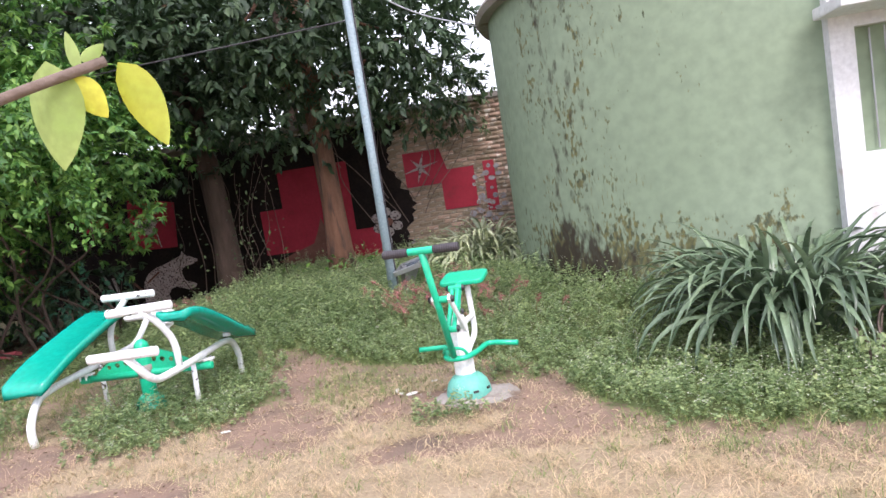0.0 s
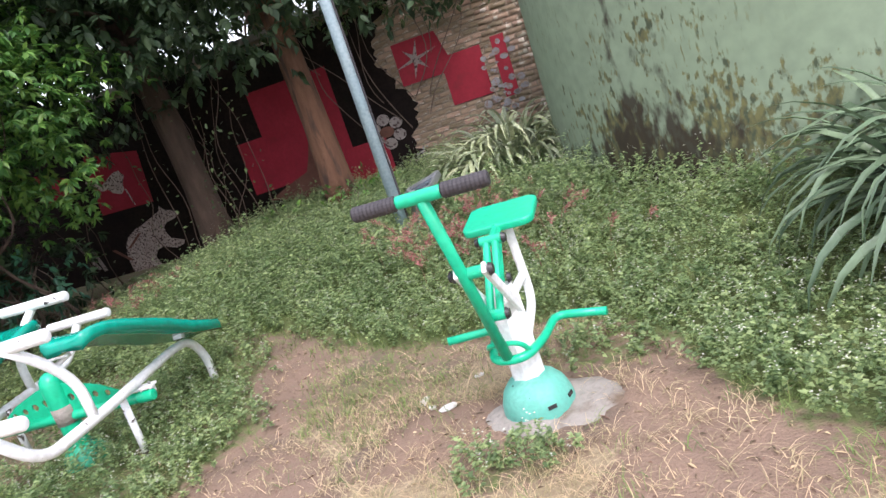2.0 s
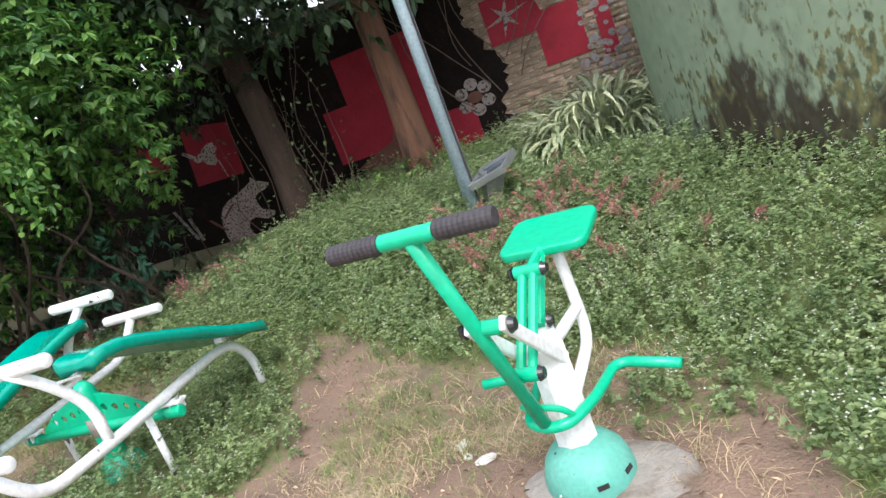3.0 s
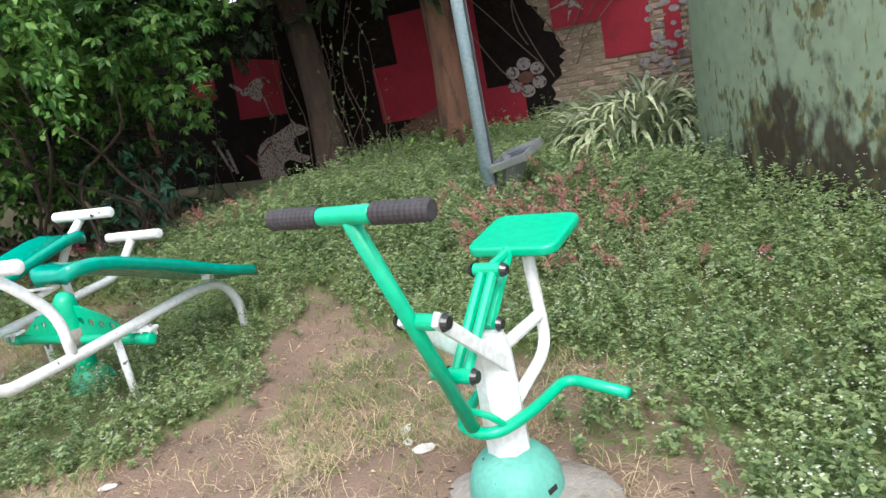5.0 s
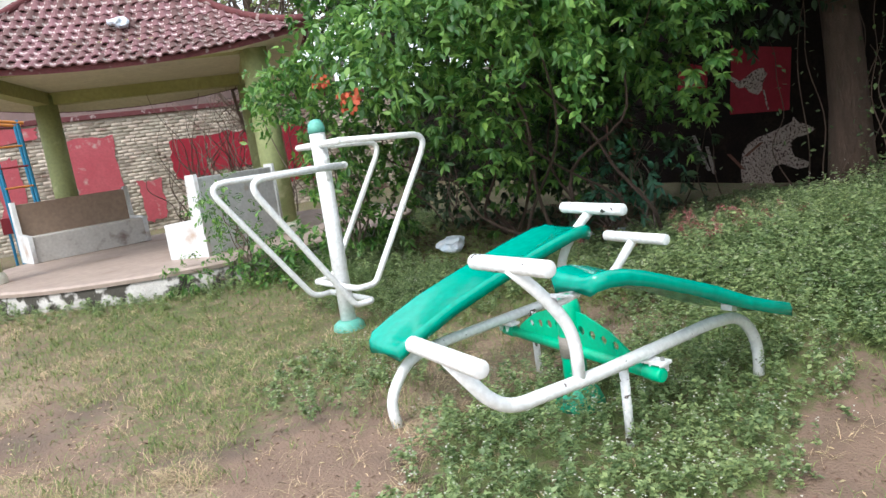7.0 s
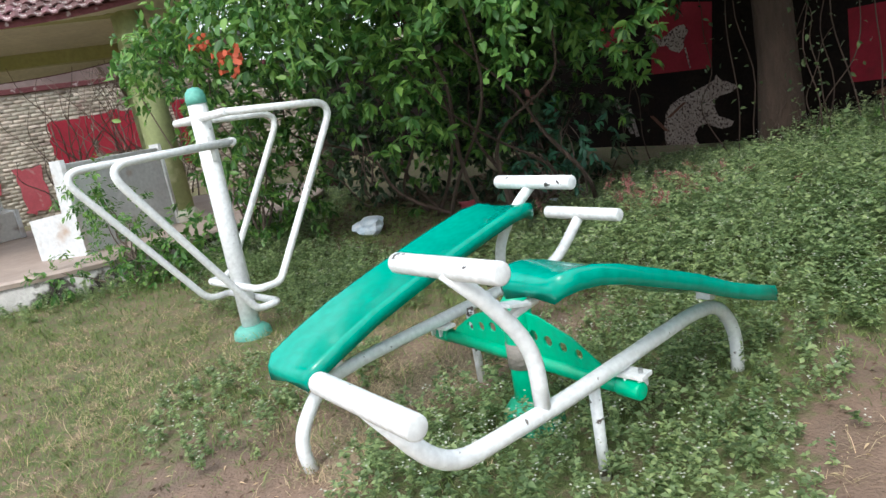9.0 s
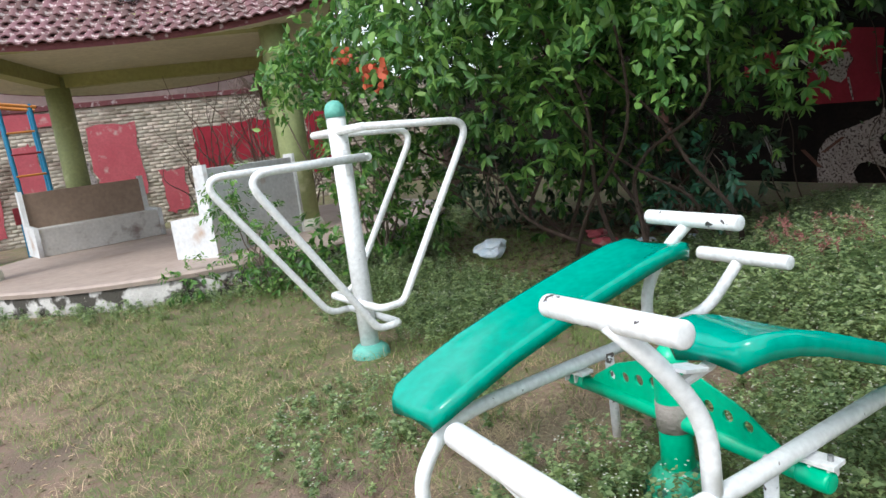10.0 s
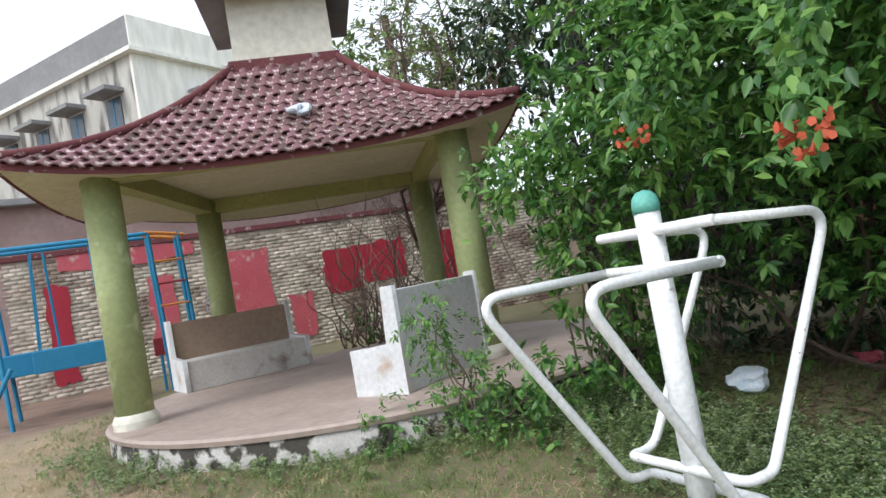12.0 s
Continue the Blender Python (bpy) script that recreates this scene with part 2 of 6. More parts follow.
M["bag"] = surface("crumpled_plastic_bag", (0.55, 0.66, 0.78), (0.80, 0.82, 0.86), 14, 0.4, 0.3)
M["litter_leaf"] = surface("brown_leaf_litter", (0.16, 0.10, 0.06), (0.09, 0.06, 0.04), 3, 0.9, 0.0, vary=0.5, island=True)


def green_wall_material():
    """Sage distemper with dark algae runs that hang from the patches and thicken near the foot."""
    m = surface("sage_wall_paint", (0.245, 0.312, 0.212), (0.222, 0.288, 0.19), 0.7, 0.85, 0.06, fine=14)
    nt = m.node_tree
    n, l = nt.nodes, nt.links
    shader = n["Principled BSDF"]
    old = shader.inputs["Base Color"].links[0].from_socket
    coord = n.new("ShaderNodeTexCoord")

    def noise_at(scale3, s, detail):
        mp = n.new("ShaderNodeMapping")
        mp.inputs["Scale"].default_value = scale3
        l.new(coord.outputs["Object"], mp.inputs[0])
        t = n.new("ShaderNodeTexNoise")
        t.inputs["Scale"].default_value, t.inputs["Detail"].default_value = s, detail
        l.new(mp.outputs[0], t.inputs["Vector"])
        return t.outputs["Fac"]

    def rng(src, a, b, c=0.0, d=1.0):
        r = n.new("ShaderNodeMapRange")
        for i, v in enumerate((a, b, c, d)):
            r.inputs[i + 1].default_value = v
        l.new(src, r.inputs[0])
        return r.outputs[0]

    def math_node(op, a, b):
        x = n.new("ShaderNodeMath")
        x.operation = op
        for i, v in enumerate((a, b)):
            if isinstance(v, float):
                x.inputs[i].default_value = v
            else:
                l.new(v, x.inputs[i])
        return x.outputs[0]

    sep = n.new("ShaderNodeSeparateXYZ")
    l.new(coord.outputs["Object"], sep.inputs[0])
    height = sep.outputs[2]
    runs = noise_at((34, 34, 8), 1.0, 8.0)
    side = math_node("ABSOLUTE", math_node("ADD", sep.outputs[1], 1.5), 0.0)
    patch = noise_at((1, 1, 1), 1.15, 3.0)
    spots = math_node("MULTIPLY", rng(runs, 0.58, 0.70), rng(patch, 0.47, 0.60))
    spots = math_node("MULTIPLY", spots, rng(sep.outputs[0], -1.5, -2.1))
    spots = math_node("MULTIPLY", spots, rng(height, 2.9, 2.3))
    low = math_node("ADD", noise_at((24, 24, 13), 1.0, 10.0), rng(height, 0.45, 1.2, 0.13, -0.17))
    low = math_node("ADD", low, noise_at((2.6, 2.6, 2.0), 1.0, 3.0))
    low = math_node("ADD", low, rng(side, 0.45, 0.95, 0.06, -0.10))
    low = rng(low, 0.99, 1.10)
    both = math_node("MAXIMUM", spots, low)
    mx = n.new("ShaderNodeMixRGB")
    l.new(math_node("MULTIPLY", both, 0.85), mx.inputs[0])
    l.new(old, mx.inputs[1])
    tone = n.new("ShaderNodeMixRGB")
    l.new(rng(noise_at((26, 26, 14), 1.0, 9.0), 0.40, 0.62), tone.inputs[0])
    tone.inputs[1].default_value, tone.inputs[2].default_value = (0.135, 0.115, 0.030, 1), (0.030, 0.038, 0.016, 1)
    l.new(tone.outputs[0], mx.inputs[2])
    # black-brown rot at the foot, within the olive moss
    core = math_node("ADD", noise_at((10, 10, 5), 1.0, 10.0), rng(height, 0.55, 1.05, 0.15, -0.16))
    core = rng(math_node("ADD", core, rng(side, 0.2, 0.75, 0.14, -0.20)), 0.52, 0.70)
    moss = n.new("ShaderNodeMixRGB")
    l.new(math_node("MULTIPLY", core, 0.92), moss.inputs[0])
    l.new(mx.outputs[0], moss.inputs[1])
    moss.inputs[2].default_value = (0.030, 0.021, 0.012, 1)
    l.new(moss.outputs[0], shader.inputs["Base Color"])
    return m


def ground_material():
    """Reddish soil, straw litter and low green, laid out by the ground's own cover attributes."""
    m = surface("park_soil", (0.27, 0.18, 0.13), (0.18, 0.122, 0.09), 3.1, 0.95, 0.7, fine=24, depth=0.02, stain=(0.14, 0.10, 0.075), stain_scale=1.7, stain_at=0.52, stain_soft=0.16)
    nt = m.node_tree
    n, l = nt.nodes, nt.links
    shader = n["Principled BSDF"]
    old = shader.inputs["Base Color"].links[0].from_socket
    coord = n.new("ShaderNodeTexCoord")
    for name, colour, dark, s in (("dry", (0.40, 0.32, 0.21, 1), (0.20, 0.145, 0.09, 1), 40), ("green", (0.15, 0.19, 0.06, 1), (0.08, 0.09, 0.035, 1), 20)):
        at = n.new("ShaderNodeAttribute")
        at.attribute_name = name
        t = n.new("ShaderNodeTexNoise")
        t.inputs["Scale"].default_value, t.inputs["Detail"].default_value = s, 6
        l.new(coord.outputs["Object"], t.inputs["Vector"])
        c = n.new("ShaderNodeMixRGB")
        l.new(t.outputs["Fac"], c.inputs[0])
        c.inputs[1].default_value, c.inputs[2].default_value = dark, colour
        add = n.new("ShaderNodeMath")
        add.operation = "ADD"
        l.new(at.outputs["Fac"], add.inputs[0])
        l.new(t.outputs["Fac"], add.inputs[1])
        r = n.new("ShaderNodeMapRange")
        r.inputs[1].default_value, r.inputs[2].default_value = 0.85, 1.15
        l.new(add.outputs[0], r.inputs[0])
        mx = n.new("ShaderNodeMixRGB")
        l.new(r.outputs[0], mx.inputs[0])
        l.new(old, mx.inputs[1])
        l.new(c.outputs[0], mx.inputs[2])
        old = mx.outputs[0]
    l.new(old, shader.inputs["Base Color"])
    return m


M["sage_wall"] = green_wall_material()
M["ground"] = ground_material()


# ---- building blocks ----
def thing(name, at=(0, 0, 0), turn=0.0, label="", category="", group="", kind=""):
    ob = new(name)
    ob.matrix_world = pose(*at, 0, 0, turn)
    ob.empty_display_size = 0.1
    return tagged(ob, label, category, group, kind)


def link(name, me, material, parent=None, label="", smooth=False):
    if not me.materials:
        me.materials.append(material)
    if smooth:
        me.polygons.foreach_set("use_smooth", np.ones(len(me.polygons), dtype=bool))
    ob = new(name, me)
    if parent:
        ob.parent = parent
    return tagged(ob, label)


def part(name, bm, material, parent=None, label="", smooth=False):
    me = bpy.data.meshes.new(name)
    bmesh.ops.recalc_face_normals(bm, faces=bm.faces)
    bm.to_mesh(me)
    bm.free()
    return link(name, me, material, parent, label, smooth)


def raw(name, verts, faces, material, parent=None, label="", smooth=False):
    """A mesh from arrays: verts (n, 3) and faces (m, k)."""
    verts, faces = np.asarray(verts, dtype=np.float32), np.asarray(faces, dtype=np.int32)
    me = bpy.data.meshes.new(name)
    me.vertices.add(len(verts))
    me.vertices.foreach_set("co", verts.ravel())
    me.loops.add(faces.size)
    me.loops.foreach_set("vertex_index", faces.ravel())
    me.polygons.add(len(faces))
    me.polygons.foreach_set("loop_start", np.arange(0, faces.size, faces.shape[1], dtype=np.int32))
    me.update(calc_edges=True)
    me.validate()
    return link(name, me, material, parent, label, smooth)


def fillet(points, radius, steps=6):
    """The polyline with its inner corners rounded."""
    pts = [Vector(p) for p in points]
    out = [pts[0]]
    for a, b, c in zip(pts, pts[1:], pts[2:]):
        r = radius
        u, v = (a - b), (c - b)
        cut = min(r, u.length * 0.48, v.length * 0.48)
        p, q = b + u.normalized() * cut, b + v.normalized() * cut
        out += [(p * (1 - s) ** 2 + b * 2 * s * (1 - s) + q * s ** 2) for s in [i / steps for i in range(steps + 1)]]
    return out + [pts[-1]]


def add_tube(bm, points, r, seg=12, closed=False, squash=1.0):
    """Sweeps a ring along the points; r may be one radius or one for each point. Rounded ends unless closed."""
    pts = [Vector(p) for p in points]
    rad = list(r) if isinstance(r, (list, tuple)) else [r] * len(pts)
    if closed:
        pts, rad = pts, rad
    n = len(pts)
    tang = []
    for i in range(n):
        a = pts[(i - 1) % n] if closed or i else pts[0]
        b = pts[(i + 1) % n] if closed or i < n - 1 else pts[-1]
        tang.append((b - a).normalized())
    side = tang[0].cross(Vector((0, 0, 1)))
    if side.length < 0.1:
        side = tang[0].cross(Vector((1, 0, 0)))
    side.normalize()
    rings = []
    for p, t, q in zip(pts, tang, rad):
        side = (side - t * side.dot(t)).normalized()
        up = side.cross(t)
        rings.append([bm.verts.new(p + (side * math.cos(k * math.tau / seg) + up * math.sin(k * math.tau / seg) * squash) * q) for k in range(seg)])
    pairs = list(zip(rings, rings[1:])) + ([(rings[-1], rings[0])] if closed else [])
    for a, b in pairs:
        for k in range(seg):
            bm.faces.new((a[k], a[(k + 1) % seg], b[(k + 1) % seg], b[k]))
    if not closed:
        bm.faces.new(rings[0][::-1])
        bm.faces.new(rings[-1])
    return bm


def tube(points, r, seg=12, closed=False):
    return add_tube(bmesh.new(), points, r, seg, closed)


def capped(a, b, r, seg=16, lip=0.006):
    """A straight tube from a to b with softly rounded end caps."""
    a, b = Vector(a), Vector(b)
    d = (b - a).normalized()
    return tube([a, a + d * lip * 0.4, a + d * lip * 1.4, b - d * lip * 1.4, b - d * lip * 0.4, b],
                [r * 0.80, r * 0.95, r, r, r * 0.95, r * 0.80], seg)


def add_box(bm, centre, size, turn=None, bevel=0.0):
    made = bmesh.ops.create_cube(bm, size=1.0)["verts"]
    bmesh.ops.scale(bm, vec=size, verts=made)
    if bevel:
        edges = list({e for v in made for e in v.link_edges})
        geo = bmesh.ops.bevel(bm, geom=edges, offset=bevel, segments=2, affect="EDGES", profile=0.6)
        made = list({v for f in geo["faces"] for v in f.verts} | {v for v in made if v.is_valid})
    if turn is not None:
        bmesh.ops.transform(bm, matrix=turn, verts=made)
    bmesh.ops.translate(bm, vec=centre, verts=made)
    return bm


def box(centre, size, turn=None, bevel=0.0):
    return add_box(bmesh.new(), centre, size, turn, bevel)


def lathe(profile, seg=24, centre=(0, 0, 0)):
    """Turns (radius, height) pairs about the upright."""
    bm = bmesh.new()
    rings = []
    for r, z in profile:
        if r < 1e-5:
            rings.append([bm.verts.new((centre[0], centre[1], centre[2] + z))])
        else:
            rings.append([bm.verts.new((centre[0] + r * math.cos(k * math.tau / seg), centre[1] + r * math.sin(k * math.tau / seg), centre[2] + z)) for k in range(seg)])
    for a, b in zip(rings, rings[1:]):
        for k in range(seg):
            f = [a[k % len(a)], a[(k + 1) % len(a)], b[(k + 1) % len(b)], b[k % len(b)]]
            f = list(dict.fromkeys(f))
            if len(f) > 2:
                bm.faces.new(f)
    for ring in (rings[0], rings[-1]):
        if len(ring) > 2:
            bm.faces.new(ring)
    return bm


def slab(outline, thickness, matrix=Matrix(), holes=(), bevel=0.0):
    """A plate from a flat outline with round or other holes, as a mesh; it lies in its own XY and is set by the matrix."""
    cu = bpy.data.curves.new("plate", "CURVE")
    cu.dimensions, cu.fill_mode, cu.extrude, cu.bevel_depth, cu.bevel_resolution = "2D", "BOTH", thickness / 2, bevel, 1
    for ring in (outline, *holes):
        sp = cu.splines.new("POLY")
        sp.points.add(len(ring) - 1)
        for p, (x, y) in zip(sp.points, ring):
            p.co = (x, y, 0, 1)
        sp.use_cyclic_u = True
    ob = bpy.data.objects.new("plate", cu)
    me = bpy.data.meshes.new_from_object(ob)
    bpy.data.objects.remove(ob)
    bpy.data.curves.remove(cu)
    me.transform(matrix)
    me.materials.clear()
    return me


def circle(x, y, r, n=16, squash=1.0):
    return [(x + r * math.cos(i * math.tau / n), y + r * squash * math.sin(i * math.tau / n)) for i in range(n)]


def rounded(w, h, r, n=5):
    out = []
    for cx, cy, a0 in ((w / 2 - r, h / 2 - r, 0), (-w / 2 + r, h / 2 - r, 90), (-w / 2 + r, -h / 2 + r, 180), (w / 2 - r, -h / 2 + r, 270)):
        out += [(cx + r * math.cos(radians(a0 + 90 * i / n)), cy + r * math.sin(radians(a0 + 90 * i / n))) for i in range(n + 1)]
    return out


# ---- the lie of the land ----
def smooth(a, b, v):
    t = np.clip((v - a) / (b - a), 0, 1)
    return t * t * (3 - 2 * t)


PLINTH_AT, PLINTH_R = (-10.46, 6.35), 3.08


def land(x, y):
    """Height of the ground: a gentle rise towards the pavilion and the back wall."""
    gx = np.clip(-np.asarray(x, dtype=float) - 1.5, 0, 12)
    z = 0.04 * np.minimum(gx, 3) + 0.012 * np.maximum(0, gx - 3) + 0.14 * smooth(4.9, 3.2, np.hypot(np.asarray(x) - PLINTH_AT[0], np.asarray(y) - PLINTH_AT[1])) + 0.14 * smooth(-10.5, -13.0, np.asarray(x, dtype=float)) + 0.24 * smooth(5.9, 8.3, np.asarray(y, dtype=float)) * smooth(-4.2, -1.9, np.asarray(x, dtype=float))
    # bank of earth against the round wall
    away = np.hypot(np.asarray(x, dtype=float) - 3.98, np.asarray(y, dtype=float) - 8.48) - 3.0
    z = np.maximum(z, 0.27 * smooth(1.5, 0.1, away) * smooth(4.7, 6.0, np.asarray(y, dtype=float)))
    return z + 0.012 * np.sin(x * 2.1 + 1) * np.sin(np.asarray(y) * 1.7)


def wobble(x, y, s=1.0, k=0.0):
    return (np.sin(x * 2.3 * s + 1.3 + k) + np.sin(y * 2.9 * s + 0.7 * k) + np.sin((x + y) * 4.7 * s + 2.1) * 0.7 + np.sin((x - y) * 7.9 * s + k) * 0.5) / 3.2


EDGE_X = [-5.2, -4.2, -3.4, -2.6, -2.0, -1.5, -0.9, -0.3, 0.35, 0.72, 0.78, 1.2, 2.0, 3.2]
EDGE_Y = [7.6, 7.1, 6.9, 6.75, 6.65, 6.6, 6.05, 5.7, 5.4, 4.9, 4.2, 3.5, 3.1, 2.9]


def weeds(x, y):
    """How thickly the leafy weeds grow, 0 to 1."""
    edge = np.interp(x, EDGE_X, EDGE_Y) + 0.16 * wobble(x, y, 1.3)
    main = smooth(-0.05, 0.35, y - edge) * smooth(-5.6, -4.6, x)
    bench = smooth(1.15, 0.75, np.hypot((x + 2.33) / 0.86, (y - 5.75) / 1.35) + 0.2 * wobble(x, y, 1.5))
    tuft = smooth(1.1, 0.7, np.hypot((x + 0.12) / 0.30, (y - 4.35) / 0.20) + 0.15 * wobble(x, y, 2))
    tuft = np.maximum(tuft, smooth(1.1, 0.6, np.hypot((x - 0.40) / 0.30, (y - 5.12) / 0.30) + 0.2 * wobble(x, y, 2)))
    far = np.hypot(x - PLINTH_AT[0], y - PLINTH_AT[1])
    plinth = smooth(PLINTH_R + 0.65, PLINTH_R + 0.25, far + 0.2 * wobble(x, y, 1.4)) * smooth(-11.2, -10.0, x)
    verge = 0.95 * smooth(5.75, 6.5, y + 0.3 * wobble(x, y, 1.1, 2)) * smooth(7.6, 6.9, y) * smooth(-8.2, -7.4, x) * smooth(-4.0, -4.8, x)
    swing = 0.4 * smooth(1.1, 0.6, np.hypot((x + 4.1) / 0.75, (y - 5.15) / 0.6) + 0.25 * wobble(x, y, 1.8))
    return np.maximum(np.maximum(np.maximum(main, 0.75 * bench), np.maximum(0.6 * tuft, swing)), np.maximum(0.45 * plinth, verge))


def lawn(x, y):
    """Short green grass: round the twin swing, and up to the pavilion."""
    far = smooth(-3.0, -4.2, x + 0.25 * wobble(x, y, 1.2)) * smooth(2.4, 4.4, y + 0.3 * wobble(x, y, 0.8, 1))
    rim = smooth(0.55, 0.15, np.abs(y - np.interp(x, EDGE_X, EDGE_Y)))
    strip = np.maximum(smooth(1.0, 0.4, np.hypot((x + 0.75) / 0.7, (y - 5.6) / 0.85)), smooth(1.0, 0.4, np.hypot((x - 0.2) / 0.35, (y - 5.15) / 0.35)))
    return np.clip(np.maximum(np.maximum(far, 0.6 * rim), 0.8 * strip), 0, 1)


def bare(x, y):
    """Trodden red soil."""
    def spot(cx, cy, rx, ry, turn=0.0):
        c, s = math.cos(turn), math.sin(turn)
        u, v = (x - cx) * c + (y - cy) * s, -(x - cx) * s + (y - cy) * c
        return smooth(1.2, 0.65, np.hypot(u / rx, v / ry) + 0.22 * wobble(x, y, 1.6, 2))
    out = spot(-1.55, 5.9, 0.30, 0.85, 0.15)
    for a in ((-1.35, 4.7, 0.35, 0.6, 0.5), (0.45, 4.75, 0.42, 0.55, 0.2), (-0.45, 4.75, 0.4, 0.3, 0.0), (0.6, 4.0, 0.6, 0.3, 0.2), (-3.4, 4.45, 0.8, 0.45, -0.3),
              (-4.7, 3.6, 0.9, 0.35, 0.2), (-2.2, 3.6, 0.6, 0.35, 0.3), (-0.3, 3.9, 0.5, 0.18, 0.0), (-1.9, 2.6, 0.7, 0.3, 0.0)):
        out = np.maximum(out, spot(*a))
    return np.maximum(out, 0.75 * smooth(-12.5, -14.5, x) * smooth(7.5, 6.0, y))


def build_ground():
    def steps(lo, hi, step, far):
        near = np.arange(lo, hi + 1e-6, step)
        grow = np.cumsum(np.geomspace(step * 2, far / 4, 16))
        grow = grow * far / grow[-1]
        return np.concatenate([lo - grow[::-1], near, hi + grow])
    xs, ys = steps(-17.0, 6.0, 0.11, 700.0), steps(-3.0, 15.0, 0.11, 700.0)
    X, Y = np.meshgrid(xs, ys)
    v = np.stack([X.ravel(), Y.ravel(), land(X, Y).ravel()], axis=1)
    nx, ny = len(xs), len(ys)
    i = (np.arange(ny - 1)[:, None] * nx + np.arange(nx - 1)[None, :]).ravel()
    ob = raw("ground", v, np.stack([i, i + 1, i + nx + 1, i + nx], axis=1), M["ground"], smooth=True)
    tagged(ob, "trodden reddish soil with straw and patchy grass", "ground", kind="structure")
    x, y = v[:, 0], v[:, 1]
    green = np.maximum(weeds(x, y), 0.6 * lawn(x, y))
    dry = np.clip(0.78 - 1.0 * bare(x, y) - green, 0, 1)
    for name, val in (("dry", dry), ("green", np.clip(green * 0.85, 0, 1))):
        at = ob.data.attributes.new(name, "FLOAT", "POINT")
        at.data.foreach_set("value", val.astype(np.float32))


build_ground()


# ---- walls ----
CYL, CYL_R, CYL_TOP = (3.98, 8.48), 3.0, 3.45


def build_round_building():
    ob = thing("round_building", (CYL[0], CYL[1], 0), 0, "round sage-green building with black algae stains", "building", kind="structure")
    prof = [(CYL_R, -0.3), (CYL_R, CYL_TOP), (CYL_R - 0.2, CYL_TOP), (CYL_R - 0.2, -0.3)]
    part("wall", lathe(prof, 96), M["sage_wall"], ob, smooth=False)
    part("roof", lathe([(0.0, CYL_TOP + 0.12), (CYL_R + 0.12, CYL_TOP + 0.12), (CYL_R + 0.16, CYL_TOP + 0.06), (CYL_R + 0.12, CYL_TOP), (0.0, CYL_TOP)], 96), M["concrete"], ob, "weathered flat concrete roof edge")
    for p in ob.children:
        p.data.polygons.foreach_set("use_smooth", np.ones(len(p.data.polygons), dtype=bool))
        p.data.set_sharp_from_angle(angle=radians(40))


build_round_building()


def build_annex():
    """The white block that joins the round building, with its window and sunshade."""
    ob = thing("annex_building", (3.30, 5.45, 0), -8, "white-painted annexe with a barred window and sunshade", "building", kind="structure")
    x0, x1, top = 0.0, 3.6, 3.45
    wx0, wx1, wz0, wz1 = 0.19, 1.5, 1.28, 2.28
    bm = bmesh.new()
    for a, b, c, d in ((x0, wx0, -0.3, top), (wx1, x1, -0.3, top), (wx0, wx1, -0.3, wz0), (wx0, wx1, wz1, top)):
        add_box(bm, ((a + b) / 2, 0.12, (c + d) / 2), (b - a, 0.24, d - c))
    add_box(bm, (3.48, 1.7, 1.575), (0.24, 2.9, 3.75))
    part("wall", bm, M["white_wall"], ob)
    part("roof", box((1.8, 1.4, top + 0.08), (3.9, 3.3, 0.14), None, 0.01), M["concrete"], ob)
    part("sunshade", box((1.05, -0.22, 2.42), (2.3, 0.5, 0.09), None, 0.012), M["white_wall"], ob, "thin white concrete sunshade over the window")
    win = part("window", box(((wx0 + wx1) / 2, 0.16, (wz0 + wz1) / 2), (wx1 - wx0, 0.02, wz1 - wz0)), M["window_dark"], ob, "dark window pane")
    fr = bmesh.new()
    for cx, cz, sx, sz in ((wx0 + 0.03, 1.78, 0.06, 1.0), (wx1 - 0.03, 1.78, 0.06, 1.0), (0.89, wz0 + 0.03, 1.1, 0.06), (0.89, wz1 - 0.03, 1.1, 0.06), (0.89, 1.78, 0.05, 0.9)):
        add_box(fr, (cx, 0.13, cz), (sx, 0.05, sz))
    part("window_frame", fr, M["bark_grey"], win, "brown window frame")
    for i in range(9):
        part("bar", tube([(wx0 + 0.14 + i * 0.115, 0.07, wz0 + 0.02), (wx0 + 0.14 + i * 0.115, 0.07, wz1 - 0.02)], 0.007, 6), M["steel"], win)


build_annex()

# Back wall: local x runs along the wall from the round building towards the far corner, local -y faces the walker.
BACK = dict(at=(2.6, 12.10, 0), turn=171.5)
BACK_M = pose(*BACK["at"], 0, 0, BACK["turn"])
BACK_LEN, BACK_TOP = 20.2, 3.0
CORNER = BACK_M @ Vector((BACK_LEN, 0, 0))


def brick_field(x0, x1, z0, z1, skip=None):
    """Centres of bricks in a stretcher bond."""
    out, row, z = [], 0, z0
    while z < z1:
        x = x0 - (0.12 if row % 2 else 0)
        while x < x1:
            if not (skip and skip(x + 0.115, z + 0.035)):
                out.append((x + 0.115, z + 0.035))
            x += 0.24
        z += 0.082
        row += 1
    return out


